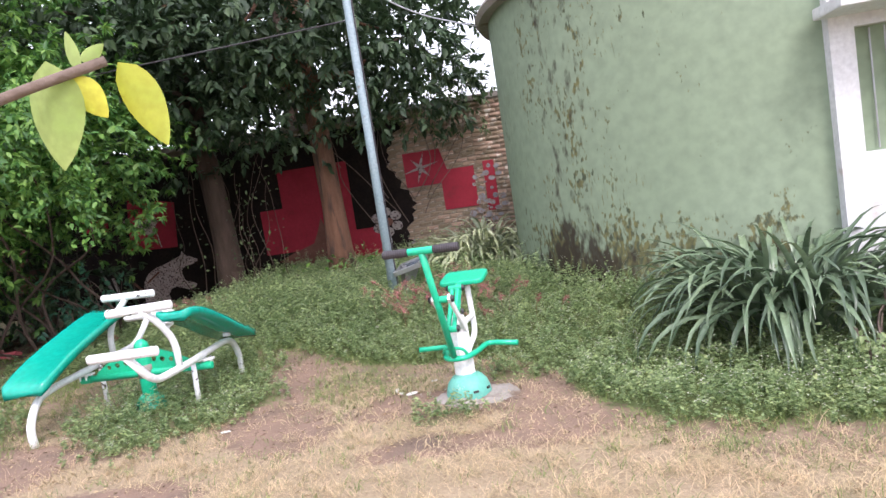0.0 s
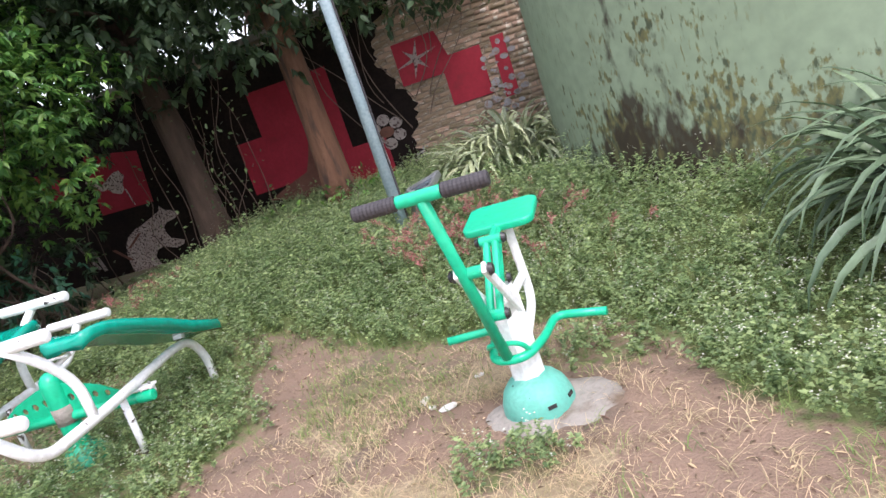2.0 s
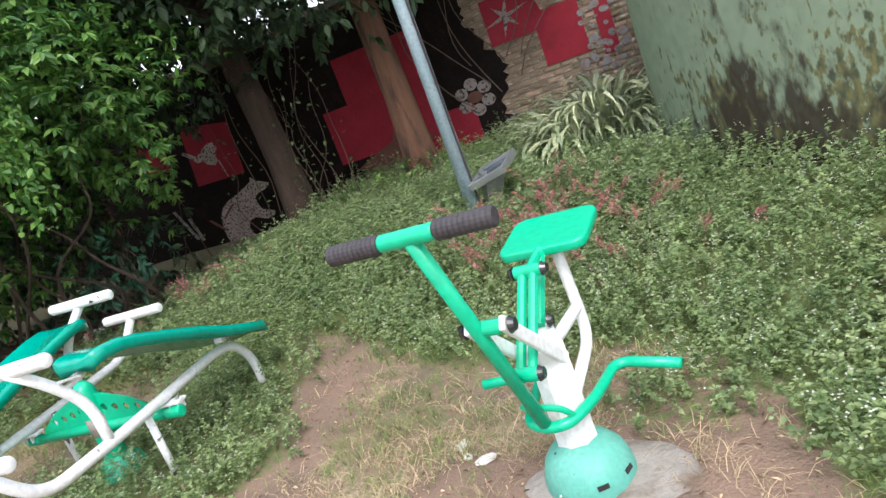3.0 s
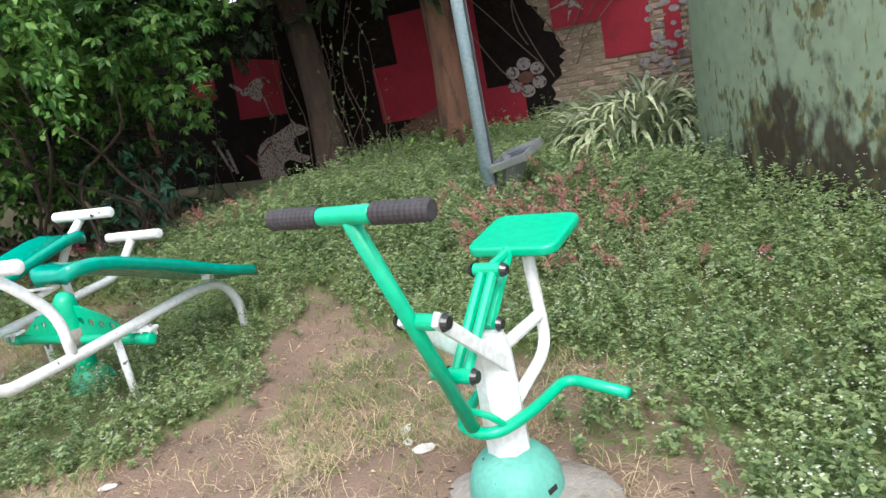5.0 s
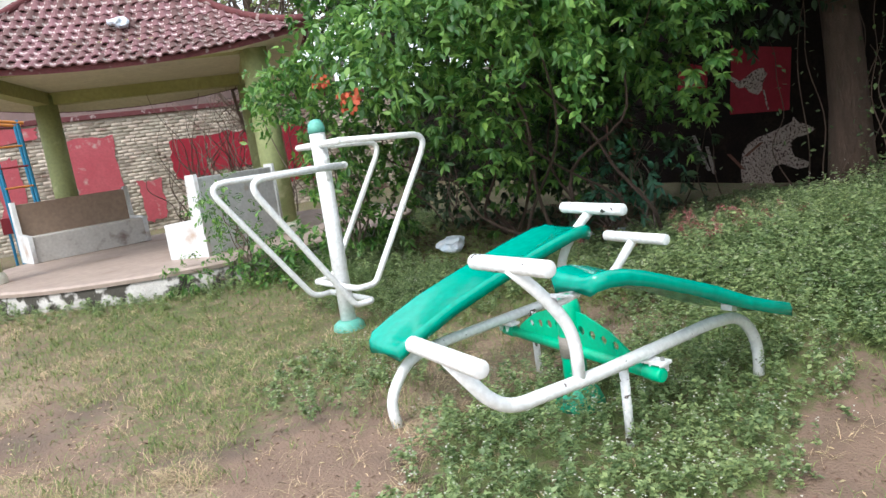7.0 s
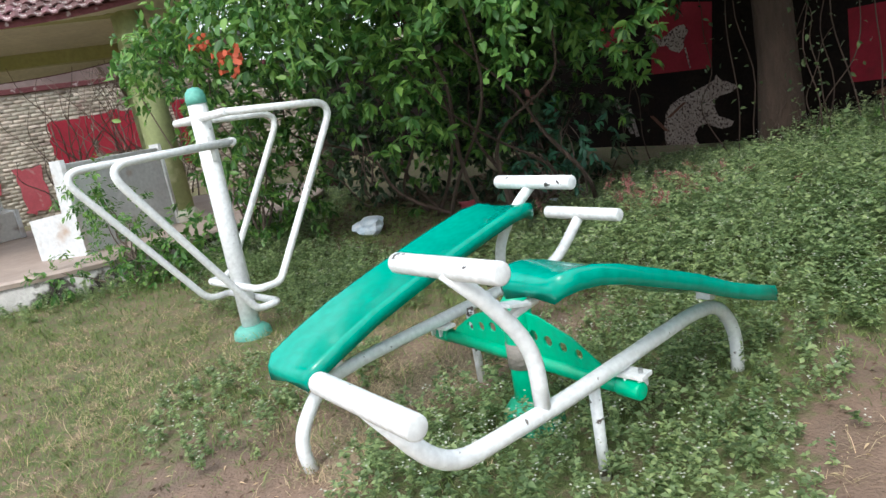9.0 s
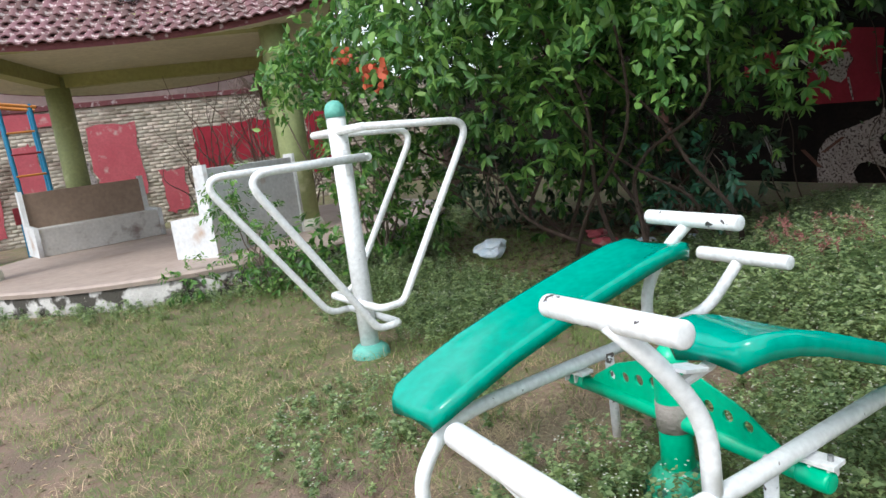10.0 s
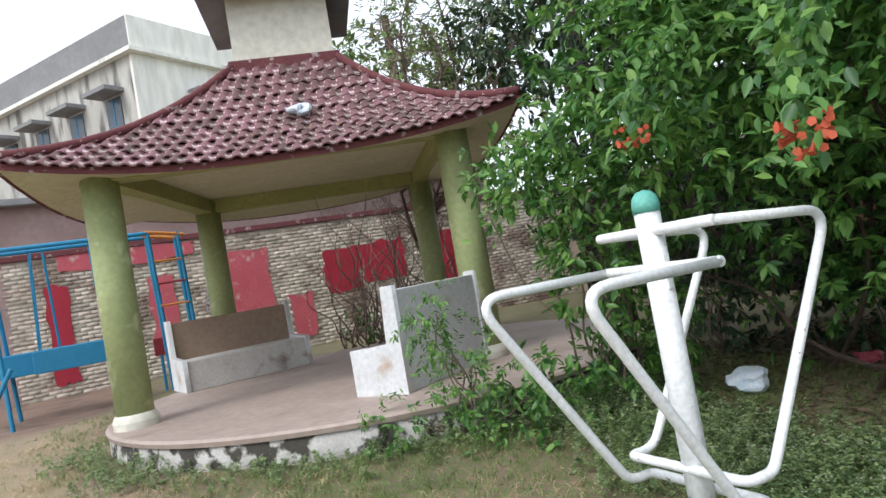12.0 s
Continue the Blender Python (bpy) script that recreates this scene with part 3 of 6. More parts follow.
def joined_bricks(centres, y, depth=0.02):
    rng = np.random.default_rng(5)
    c = np.array(centres)
    n = len(c)
    hw, hh = 0.111 + rng.uniform(-0.005, 0.002, n), 0.034 + rng.uniform(-0.003, 0.001, n)
    proud = depth + rng.uniform(-0.008, 0.006, n)
    v = np.zeros((n, 8, 3))
    for k, (sx, sz, f) in enumerate(((-1, -1, 0), (1, -1, 0), (1, 1, 0), (-1, 1, 0), (-1, -1, 1), (1, -1, 1), (1, 1, 1), (-1, 1, 1))):
        v[:, k, 0], v[:, k, 2] = c[:, 0] + sx * (hw - 0.006 * f), c[:, 1] + sz * (hh - 0.006 * f)
        v[:, k, 1] = y + (proud if f else 0)
    q = np.array([[4, 5, 6, 7], [0, 1, 5, 4], [1, 2, 6, 5], [2, 3, 7, 6], [3, 0, 4, 7]])
    return v.reshape(-1, 3), (q[None] + 8 * np.arange(n)[:, None, None]).reshape(-1, 4)


def build_back_wall():
    ob = thing("wall_back", BACK["at"], BACK["turn"], "old brick boundary wall painted with a dark red mural", "wall", kind="structure")
    bm = bmesh.new()
    add_box(bm, (BACK_LEN / 2, -0.15, BACK_TOP / 2 - 0.2), (BACK_LEN, 0.3, BACK_TOP + 0.4))
    part("masonry", bm, M["mortar"], ob)
    part("coping", box((BACK_LEN / 2, -0.14, BACK_TOP + 0.05), (BACK_LEN, 0.38, 0.1), None, 0.015), M["concrete"], ob, "weathered concrete coping")
    return ob


def build_side_wall():
    ob = thing("wall_side", (CORNER.x, CORNER.y + 0.2, 0), -95, "limewashed brick wall with faded red painted panels", "wall", kind="structure")
    length = 30.0
    part("masonry", box((length / 2, -0.15, 1.45), (length, 0.3, 3.5)), M["pale_mortar"], ob)
    part("coping", box((length / 2, -0.14, 3.25), (length, 0.4, 0.12), None, 0.015), M["ridge"], ob, "dark red coping")
    return ob


WALL_BACK = build_back_wall()
WALL_SIDE = build_side_wall()


def to_wall(wall, x, y, z):
    return wall.matrix_world.inverted() @ Vector((x, y, z))


def mural(name, outline, material, wall, lift=0.03, label="", holes=()):
    """A painted shape on a wall, a skin a few millimetres proud of the bricks; outline in (along, height)."""
    me = slab(outline, 0.004, Matrix.Translation((0, lift, 0)) @ Matrix.Rotation(radians(90), 4, "X"), holes)
    ob = link(name, me, material, wall, label)
    return ob


def rect(x0, z0, x1, z1):
    return [(x0, z0), (x1, z0), (x1, z1), (x0, z1)]


def along(x):
    """Distance along the back wall of the place whose world x is given."""
    return (2.6 - x) / math.cos(radians(8.5))


def build_mural():
    w = WALL_BACK
    a = along
    red, blk, pale = M["red_mural"], M["black_mural"], M["chalk"]
    edge = random.Random(23)
    rim = [(a(-0.42 - 0.30 * math.sin(q * 0.11 + 0.4) ** 2 + 0.22 * (q > 34) + edge.uniform(-0.09, 0.09)), 2.9 - 2.9 * (q + 1) / 46) for q in range(45)]
    mural("black_ground", [(a(-0.62), 0), (a(-17), 0), (a(-17), 2.9), (a(-0.2), 2.9)] + rim, blk, w, 0.026, "black painted ground of the mural")
    mural("red_panel", [(a(-0.48), 1.62), (a(0.17), 1.62), (a(0.17), 1.12), (a(0.78), 1.12), (a(0.78), 1.85), (a(0.3), 1.85), (a(0.2), 2.25), (a(-0.48), 2.25)], red, w, 0.032)
    mural("red_panel", [(a(-3.35), 0.75), (a(-1.95), 0.75), (a(-1.95), 0.45), (a(-1.0), 0.45), (a(-1.0), 1.0), (a(-1.55), 1.0), (a(-1.55), 2.3), (a(-2.9), 2.3), (a(-2.9), 1.6), (a(-3.35), 1.6)], red, w, 0.032)
    mural("red_panel", [(a(-6.12), 1.22), (a(-5.13), 1.18), (a(-5.04), 2.05), (a(-6.0), 2.25)], red, w, 0.032)
    mural("red_panel", rect(a(1.15), 1.0, a(0.95), 1.9), red, w, 0.032)
    mural("red_panel", [(a(-7.1), 1.72), (a(-6.52), 1.62), (a(-6.46), 2.0), (a(-7.02), 2.2)], red, w, 0.032)
    mural("orange_panel", rect(a(-8.2), 0.7, a(-8.9), 1.6), M["brown_mural"], w, 0.032)
    # daisy with six petals
    cx, cz = a(-0.95), 1.06
    for k in range(6):
        t = k * math.tau / 6 + 0.5
        mural("petal", circle(cx + 0.21 * math.cos(t), cz + 0.19 * math.sin(t), 0.105, 12, 0.85), pale, w, 0.034)
    mural("flower_heart", circle(cx, cz, 0.12, 12, 0.7), M["brown_mural"], w, 0.038)
    for px, pz, s in ((-0.55, 0.55, 0.06), (-0.45, 0.62, 0.05), (-0.7, 0.5, 0.05), (0.85, 1.55, 0.11), (0.98, 1.3, 0.13), (0.85, 1.1, 0.1), (1.1, 1.7, 0.12), (0.75, 0.9, 0.12), (1.05, 0.95, 0.11), (0.95, 0.75, 0.1), (1.15, 1.15, 0.12)):
        for k in range(5):
            t = k * math.tau / 5 + px
            mural("petal", circle(a(px) + s * math.cos(t), pz + s * math.sin(t), s * (0.42 + 0.16 * math.sin(7 * k + 11 * px)), 7, 0.8 + 0.2 * math.cos(5 * k)), M["grey_mural"], w, 0.034 + 0.004 * (k % 2))
    # pale star-like figure on the upper red panel
    x, z = a(-0.18), 1.95
    star = []
    for k in range(12):
        t, r = k * math.tau / 12 + 0.3, (0.3 if k % 2 else 0.06) * (1 - 0.25 * math.sin(k * 2.1))
        star.append((x + r * math.cos(t), z + r * math.sin(t)))
    mural("star_shape", star, pale, w, 0.037)
    # crouching mottled beast, plain outline
    bx = a(-4.93)
    beast = [(-0.17, 0.88), (-0.02, 0.96), (0.08, 1.0), (0.14, 1.08), (0.19, 1.0), (0.30, 0.96), (0.52, 0.88), (0.72, 0.83), (0.90, 0.74), (1.01, 0.60), (1.06, 0.40), (1.06, 0.2), (1.02, -0.05), (0.52, -0.05), (0.50, 0.12), (0.56, 0.27), (0.48, 0.38), (0.36, 0.41), (0.24, 0.36), (0.12, 0.32), (-0.02, 0.35), (-0.06, 0.41), (0.04, 0.46), (0.16, 0.50), (0.20, 0.60), (0.20, 0.72), (0.12, 0.78), (-0.05, 0.81)]
    mural("beast_shape", [(bx + p * 1.02, q) for p, q in beast], M["beast"], w, 0.034)
    fx, fz = a(-5.85), 1.72
    figure = [(-0.42, 0.02), (-0.36, 0.12), (-0.26, 0.12), (-0.16, 0.08), (-0.05, 0.02), (0.05, -0.02), (0.16, 0.06), (0.30, 0.14), (0.32, 0.10), (0.18, -0.01), (0.08, -0.12), (-0.04, -0.12), (-0.10, -0.2), (-0.24, -0.26), (-0.32, -0.2), (-0.34, -0.1)]
    mural("figure_shape", [(fx + p, fz + q) for p, q in figure], M["beast"], w, 0.037)
    mural("streak", [(fx - 0.36, fz - 0.2), (fx - 0.41, fz - 0.5), (fx - 0.39, fz - 0.5), (fx - 0.33, fz - 0.2)], M["beast"], w, 0.041)
    for x0, z0, x1, z1 in ((-6.85, 0.95, -6.6, 0.35), (-6.6, 0.75, -6.5, 0.3), (-5.9, 0.55, -5.6, 0.75), (-6.2, 0.6, -5.95, 0.35)):
        d = 0.035
        mural("streak", [(a(x0) - d, z0), (a(x0) + d, z0), (a(x1) + d, z1), (a(x1) - d, z1)], M["chalk"] if z0 > 0.7 else M["brown_mural"], w, 0.036)
    ax = a(-2.3)
    animal = [(-0.6, 0.75), (-0.3, 0.85), (-0.18, 1.1), (-0.1, 1.32), (-0.02, 1.1), (0.1, 0.86), (0.55, 0.72), (0.85, 0.6), (0.5, 0.5), (0.3, 0.2), (-0.2, 0.2), (-0.3, 0.5)]
    mural("animal_shape", [(ax + p, q) for p, q in animal], M["brown_mural"], w, 0.036)


build_mural()

# faded panels of the side wall, with flaked edges
flake = random.Random(17)
for x0, z0, x1, z1, k in ((8.35, 1.1, 9.35, 2.75, "pink_mural"), (5.1, 1.6, 6.2, 2.55, "red_mural"), (6.25, 1.5, 7.1, 2.5, "red_mural"), (10.4, 1.0, 10.9, 2.5, "pink_mural"), (11.3, 0.6, 11.8, 2.5, "pink_mural"),
                          (3.5, 1.0, 4.3, 2.6, "red_mural"), (12.4, 0.6, 12.8, 2.6, "red_mural"), (9.9, 2.85, 12.5, 3.18, "pink_mural"), (7.5, 0.6, 8.0, 1.6, "pink_mural"), (9.4, 1.1, 9.8, 2.0, "chalk")):
    ring, corner = [], rect(x0, z0, x1, z1)
    for a, b in zip(corner, corner[1:] + corner[:1]):
        for q in range(7):
            ring.append((a[0] + (b[0] - a[0]) * q / 7 + flake.uniform(-0.05, 0.05), a[1] + (b[1] - a[1]) * q / 7 + flake.uniform(-0.05, 0.05)))
    mural("red_panel", ring, M[k], WALL_SIDE, 0.034)


# ---- pavilion ----
PAV = Vector((-11.15, 5.96, 0))
PAV_TURN = 72.3
PAV_FLOOR = 0.57
BEAM_LOW = 3.02
PAV_COLS = []


def build_pavilion():
    """Local x runs along the front, local y to the back."""
    ob = thing("pavilion", PAV, PAV_TURN, "open park pavilion with maroon tiled roof and green columns", "pavilion", kind="structure")
    inv = ob.matrix_world.inverted()
    c = inv @ Vector((*PLINTH_AT, 0))
    r = PLINTH_R
    part("plinth", lathe([(r - 0.05, 0.0), (r - 0.02, 0.30), (r - 0.03, PAV_FLOOR - 0.05), (r - 0.2, PAV_FLOOR - 0.05)], 96, (c.x, c.y, 0)), M["plinth"], ob, "flaking whitewashed round plinth with black mould", True)
    part("floor", lathe([(0.0, PAV_FLOOR), (r - 0.03, PAV_FLOOR), (r, PAV_FLOOR - 0.02), (r - 0.01, PAV_FLOOR - 0.06), (0.0, PAV_FLOOR - 0.06)], 96, (c.x, c.y, 0)), M["floor"], ob, "smooth pinkish cement floor")
    cols = {"a": (-10.24, 3.56), "b": (-9.10, 7.02), "d": (-12.42, 8.22), "c": (-13.35, 5.06)}
    for k, (x, y) in cols.items():
        p = inv @ Vector((x, y, 0))
        cols[k] = p
        col = part("column", lathe([(0.18, PAV_FLOOR), (0.18, BEAM_LOW + 0.16)], 32, (p.x, p.y, 0)), M["column_green"], ob, "olive green round column with peeling paint", True)
        part("foot", lathe([(0.215, PAV_FLOOR), (0.22, PAV_FLOOR + 0.07), (0.205, PAV_FLOOR + 0.11), (0.185, PAV_FLOOR + 0.14)], 32, (p.x, p.y, 0)), M["cream"], col, "pale worn cement foot")
    for u, v in (("a", "b"), ("b", "d"), ("d", "c"), ("c", "a")):
        p, q = cols[u], cols[v]
        d = q - p
        ang = math.atan2(d.y, d.x)
        part("beam", box(((p.x + q.x) / 2, (p.y + q.y) / 2, BEAM_LOW + 0.14), (d.length - 0.1, 0.22, 0.28), Matrix.Rotation(ang, 4, "Z"), 0.008), M["beam_green"], ob, "olive green ring beam")
    PAV_COLS.extend((cols[k].x, cols[k].y) for k in "abdc")
    link("ceiling", slab(PAV_COLS, 0.04, Matrix.Translation((0, 0, BEAM_LOW + 0.22))), M["soffit"], ob)
    return ob


PAVILION = build_pavilion()
EXL, EXR, EY0, EY1 = -2.72, 2.30, -2.20, 2.35      # eaves: left, right, front, back
TOP, EAVE = 4.40, 2.965
CUP, CUP_Y = 0.60, 0.05                            # the cupola at the roof's top: half width, place


def roof_point(side, s, t):
    """A place on the roof: side 0 front, 1 right, 2 back, 3 left; s from -1 to 1 along it, t from 0 at the top to 1 at the eave."""
    top = [(-CUP, CUP_Y - CUP), (CUP, CUP_Y - CUP), (CUP, CUP_Y + CUP), (-CUP, CUP_Y + CUP)]
    low = [(EXL, EY0), (EXR, EY0), (EXR, EY1), (EXL, EY1)]
    a, b = side, (side + 1) % 4
    f = (s + 1) / 2
    tx, ty = (top[a][i] * (1 - f) + top[b][i] * f for i in (0, 1))
    lx, ly = (low[a][i] * (1 - f) + low[b][i] * f for i in (0, 1))
    sag = -0.16 * math.sin(math.pi * t ** 0.85)
    lift = 0.27 * abs(s) ** 2.3 * t ** 2.5
    return Vector((tx * (1 - t) + lx * t, ty * (1 - t) + ly * t, TOP * (1 - t) + EAVE * t + sag + lift))


def build_roof():
    ob = PAVILION
    for side in range(4):
        bm = bmesh.new()
        n, m = 16, 10
        grid = [[roof_point(side, -1 + 2 * i / n, j / m) for i in range(n + 1)] for j in range(m + 1)]
        up = [[bm.verts.new(p) for p in row] for row in grid]
        dn = [[bm.verts.new(p - Vector((0, 0, 0.07))) for p in row] for row in grid]
        for j in range(m):
            for i in range(n):
                bm.faces.new((up[j][i], up[j][i + 1], up[j + 1][i + 1], up[j + 1][i]))
                bm.faces.new((dn[j][i], dn[j + 1][i], dn[j + 1][i + 1], dn[j][i + 1]))
        for i in range(n):
            bm.faces.new((up[m][i], up[m][i + 1], dn[m][i + 1], dn[m][i]))
        part("roof_deck", bm, M["ridge"], ob)
    # boxed eaves: a cream soffit from the eave to the ring beam, olive at the outer corner
    bm = bmesh.new()
    inner = PAV_COLS
    for side in range(4):
        n = 12
        o, q = [], []
        for i in range(n + 1):
            s = -1 + 2 * i / n
            o.append(bm.verts.new(roof_point(side, s, 0.985) - Vector((0, 0, 0.075))))
            a, b = inner[side], inner[(side + 1) % 4]
            f = i / n
            q.append(bm.verts.new((a[0] * (1 - f) + b[0] * f, a[1] * (1 - f) + b[1] * f, BEAM_LOW + 0.01)))
        for i in range(n):
            bm.faces.new((o[i], o[i + 1], q[i + 1], q[i]))
    part("soffit", bm, M["soffit"], ob, "cream sloping soffit under the eaves", True)
    # hips
    for side in range(4):
        pts = [roof_point(side, -1, t / 10) + Vector((0, 0, 0.045)) for t in range(11)]
        part("hip_ridge", tube(pts, 0.05, 8), M["ridge"], ob, "dark red hip ridge", True)
    # cupola
    bm = bmesh.new()
    for x, y, sx, sy in ((0, -CUP + 0.05, 2 * CUP, 0.1), (0, CUP - 0.05, 2 * CUP, 0.1), (-CUP + 0.05, 0, 0.1, 2 * CUP - 0.2), (CUP - 0.05, 0, 0.1, 2 * CUP - 0.2)):
        add_box(bm, (x, CUP_Y + y, TOP + 0.42), (sx, sy, 0.95))
    part("cupola", bm, M["cream"], ob, "plain cream cupola walls")
    part("ridge_band", box((0, CUP_Y, TOP + 0.0), (2 * CUP + 0.14, 2 * CUP + 0.14, 0.14), None, 0.02), M["ridge"], ob, "dark red band round the cupola's foot")
    bm = bmesh.new()
    low, high = [(-1.0, -1.0), (1.0, -1.0), (1.0, 1.0), (-1.0, 1.0)], TOP + 1.5
    lo = [bm.verts.new((x * 0.92, CUP_Y + y * 0.92, TOP + 0.80)) for x, y in low]
    li = [bm.verts.new((x * CUP, CUP_Y + y * CUP, TOP + 0.89)) for x, y in low]
    tip = bm.verts.new((0, CUP_Y, high))
    for i in range(4):
        j = (i + 1) % 4
        bm.faces.new((lo[i], lo[j], tip))
        bm.faces.new((lo[j], lo[i], li[i], li[j]))
    part("cupola_roof", bm, M["facade_grey"], ob, "grey little roof of the cupola")


build_roof()


def build_park_bench(at, turn, length, label, back, deep=0.45):
    """A cement bench: seat block, backrest slab and end cheeks; local -y is the sitter's front."""
    ob = thing("cement_bench", at, turn, label, "bench", "pavilion benches")
    part("seat", box((0, 0, 0.20), (length, deep, 0.40), None, 0.012), M["bench_plaster"], ob)
    part("backrest", box((0, deep / 2 + 0.05, 0.46), (length, 0.09, 0.92), None, 0.012), M[back], ob)
    for s in (-1, 1):
        h = deep / 2
        shape = [(-h - 0.025, 0), (h + 0.115, 0), (h + 0.115, 0.96), (h - 0.015, 0.96), (h - 0.045, 0.45), (-h - 0.025, 0.42)]
        set_up = Matrix.Translation((s * (length / 2 + 0.032), 0, 0)) @ Matrix.Rotation(radians(90), 4, "Z") @ Matrix.Rotation(radians(90), 4, "X")
        link("cheek", slab(shape, 0.06, set_up), M["white_wall"], ob, "whitewashed end cheek")
    return ob


build_park_bench((-12.60, 5.10, PAV_FLOOR), 97, 1.66, "cement bench with brown plastered backrest on the pavilion floor", "bench_back", 0.58)
build_park_bench((-8.86, 6.12, PAV_FLOOR), -60, 1.4, "whitewashed cement bench at the pavilion's edge", "white_wall")


# ---- exercise machines ----
def build_rider():
    """Rowing rider: local x runs along the handlebar, local y from the handlebar to the saddle."""
    ob = thing("exercise_rider", (0.015, 4.71, 0.0), -15, "green and white outdoor rider machine on a concrete foot", "exercise machine")
    g, w = M["green_paint"], M["white_paint"]
    dome = [(0.0, 0.185), (0.07, 0.18), (0.110, 0.160), (0.142, 0.122), (0.158, 0.075), (0.163, 0.035), (0.158, 0.0), (0.150, -0.02)]
    cover = part("base_cover", lathe(dome, 32, (0.012, 0.02, 0.0)), M["green_worn"], ob, "worn pale green domed base cover", True)
    for a in (-58, -15, 100, 160):
        m = Matrix.Translation((0.012, 0.02, 0.0)) @ Matrix.Rotation(radians(a), 4, "Z") @ Matrix.Translation((0.1565, 0, 0.078)) @ Matrix.Rotation(radians(-12), 4, "Y")
        part("slot", box((0, 0, 0), (0.008, 0.04, 0.016), m), M["bolt"], cover, "dark slot in the cover")
    part("post", lathe([(0.076, 0.12), (0.072, 0.40), (0.068, 0.54), (0.050, 0.60), (0.0, 0.60)], 8, (0.0, 0.035, 0.0)), w, ob, "white eight-sided post")
    # front arm and its pivot
    for s in (-1, 1):
        run = math.atan2(0.295, -0.33)
        part("front_arm", box((s * 0.056, -0.135, 0.6375), (0.020, 0.49, 0.046), Matrix.Rotation(run, 4, "X"), 0.008), w, ob, "flat white arm plate")
        part("bolt_cap", tube([(s * 0.072, -0.298, 0.782), (s * 0.088, -0.298, 0.782)], [0.027, 0.018], 14), M["bolt"], ob, "black bolt cap")
        part("bolt_cap", tube([(s * 0.040, 0.045, 0.625), (s * 0.056, 0.045, 0.625)], [0.025, 0.016], 14), M["bolt"], ob, "black bolt cap")
        part("bolt_cap", tube([(s * 0.052, 0.11, 0.785), (s * 0.07, 0.11, 0.785)], [0.025, 0.016], 14), M["bolt"], ob, "black bolt cap")
        part("bolt_cap", tube([(s * 0.044, -0.165, 0.548), (s * 0.060, -0.165, 0.548)], [0.027, 0.018], 14), M["bolt"], ob, "black bolt cap")
        part("link_arm", tube([(s * 0.020, -0.165, 0.548), (s * 0.020, 0.11, 0.785)], 0.017, 8), g, ob)
    part("pivot_sleeve", capped((-0.046, -0.298, 0.782), (0.046, -0.298, 0.782), 0.024), g, ob)
    part("pivot_sleeve", capped((-0.044, -0.165, 0.548), (0.044, -0.165, 0.548), 0.024), g, ob)
    part("pivot_sleeve", capped((-0.05, 0.11, 0.785), (0.05, 0.11, 0.785), 0.023), g, ob)
    part("saddle_arm", tube([(0.0, 0.045, 0.61), (0.0, 0.27, 0.80)], 0.022, 8), g, ob)
    part("saddle_arm", tube([(0.0, 0.11, 0.785), (0.0, 0.30, 0.80)], 0.016, 8), g, ob)
    part("rear_arm", tube([(0.02, 0.05, 0.53), (0.035, 0.345, 0.525)], 0.022, 10), w, ob)
    part("saddle_prop", tube(fillet([(0.035, 0.06, 0.33), (0.04, 0.37, 0.39), (0.038, 0.35, 0.60), (0.035, 0.335, 0.79)], 0.16), 0.022, 12), w, ob, "bent white saddle prop", True)
    part("collar", lathe([(0.026, 0.765), (0.026, 0.80)], 14, (0.035, 0.336, 0)), M["rust"], ob, "rust-brown collar")
    # steering stem with its bar
    part("stem", tube([(-0.04, -0.452, 1.125), (-0.02, -0.125, 0.345)], 0.023, 14), g, ob, "", True)
    bar = part("handlebar", capped((-0.13, -0.455, 1.135), (0.04, -0.455, 1.135), 0.0245), g, ob, "", True)
    for a, b in ((-0.30, -0.13), (0.04, 0.21)):
        n = 22
        pts, rad = [], []
        for i in range(n + 1):
            x = a + (b - a) * i / n
            pts.append((x, -0.455, 1.135))
            rad.append(0.023 if i in (0, n) else (0.0295 if i % 2 else 0.0275))
        part("grip", tube(pts, rad, 16), M["rubber"], bar, "ribbed black rubber grip")
    # foot bar that hugs the post
    left = [(-0.37, 0.19, 0.335), (-0.14, 0.25, 0.325), (-0.115, 0.06, 0.33), (-0.09, -0.11, 0.325), (0.05, -0.13, 0.325), (0.115, 0.02, 0.33), (0.145, 0.26, 0.33), (0.38, 0.20, 0.325)]
    part("foot_bar", tube(fillet(left, 0.07), 0.0195, 12), g, ob, "", True)
    part("hoop", tube(fillet([(0.07, -0.08, 0.335), (0.05, -0.13, 0.40), (-0.08, -0.13, 0.41), (-0.12, -0.02, 0.35)], 0.06), 0.011, 8), g, ob, "thin green hoop")
    # saddle plate
    me = slab(rounded(0.32, 0.29, 0.045), 0.020, Matrix.Translation((0.005, 0.405, 0.812)) @ Matrix.Rotation(radians(7), 4, "X"), [circle(px, py, 0.004, 6) for px in (-0.09, -0.03, 0.04, 0.09) for py in (-0.07, 0.0, 0.07)], 0.008)
    link("saddle", me, g, ob, "flat green saddle plate with small drain holes")
    return ob


build_rider()


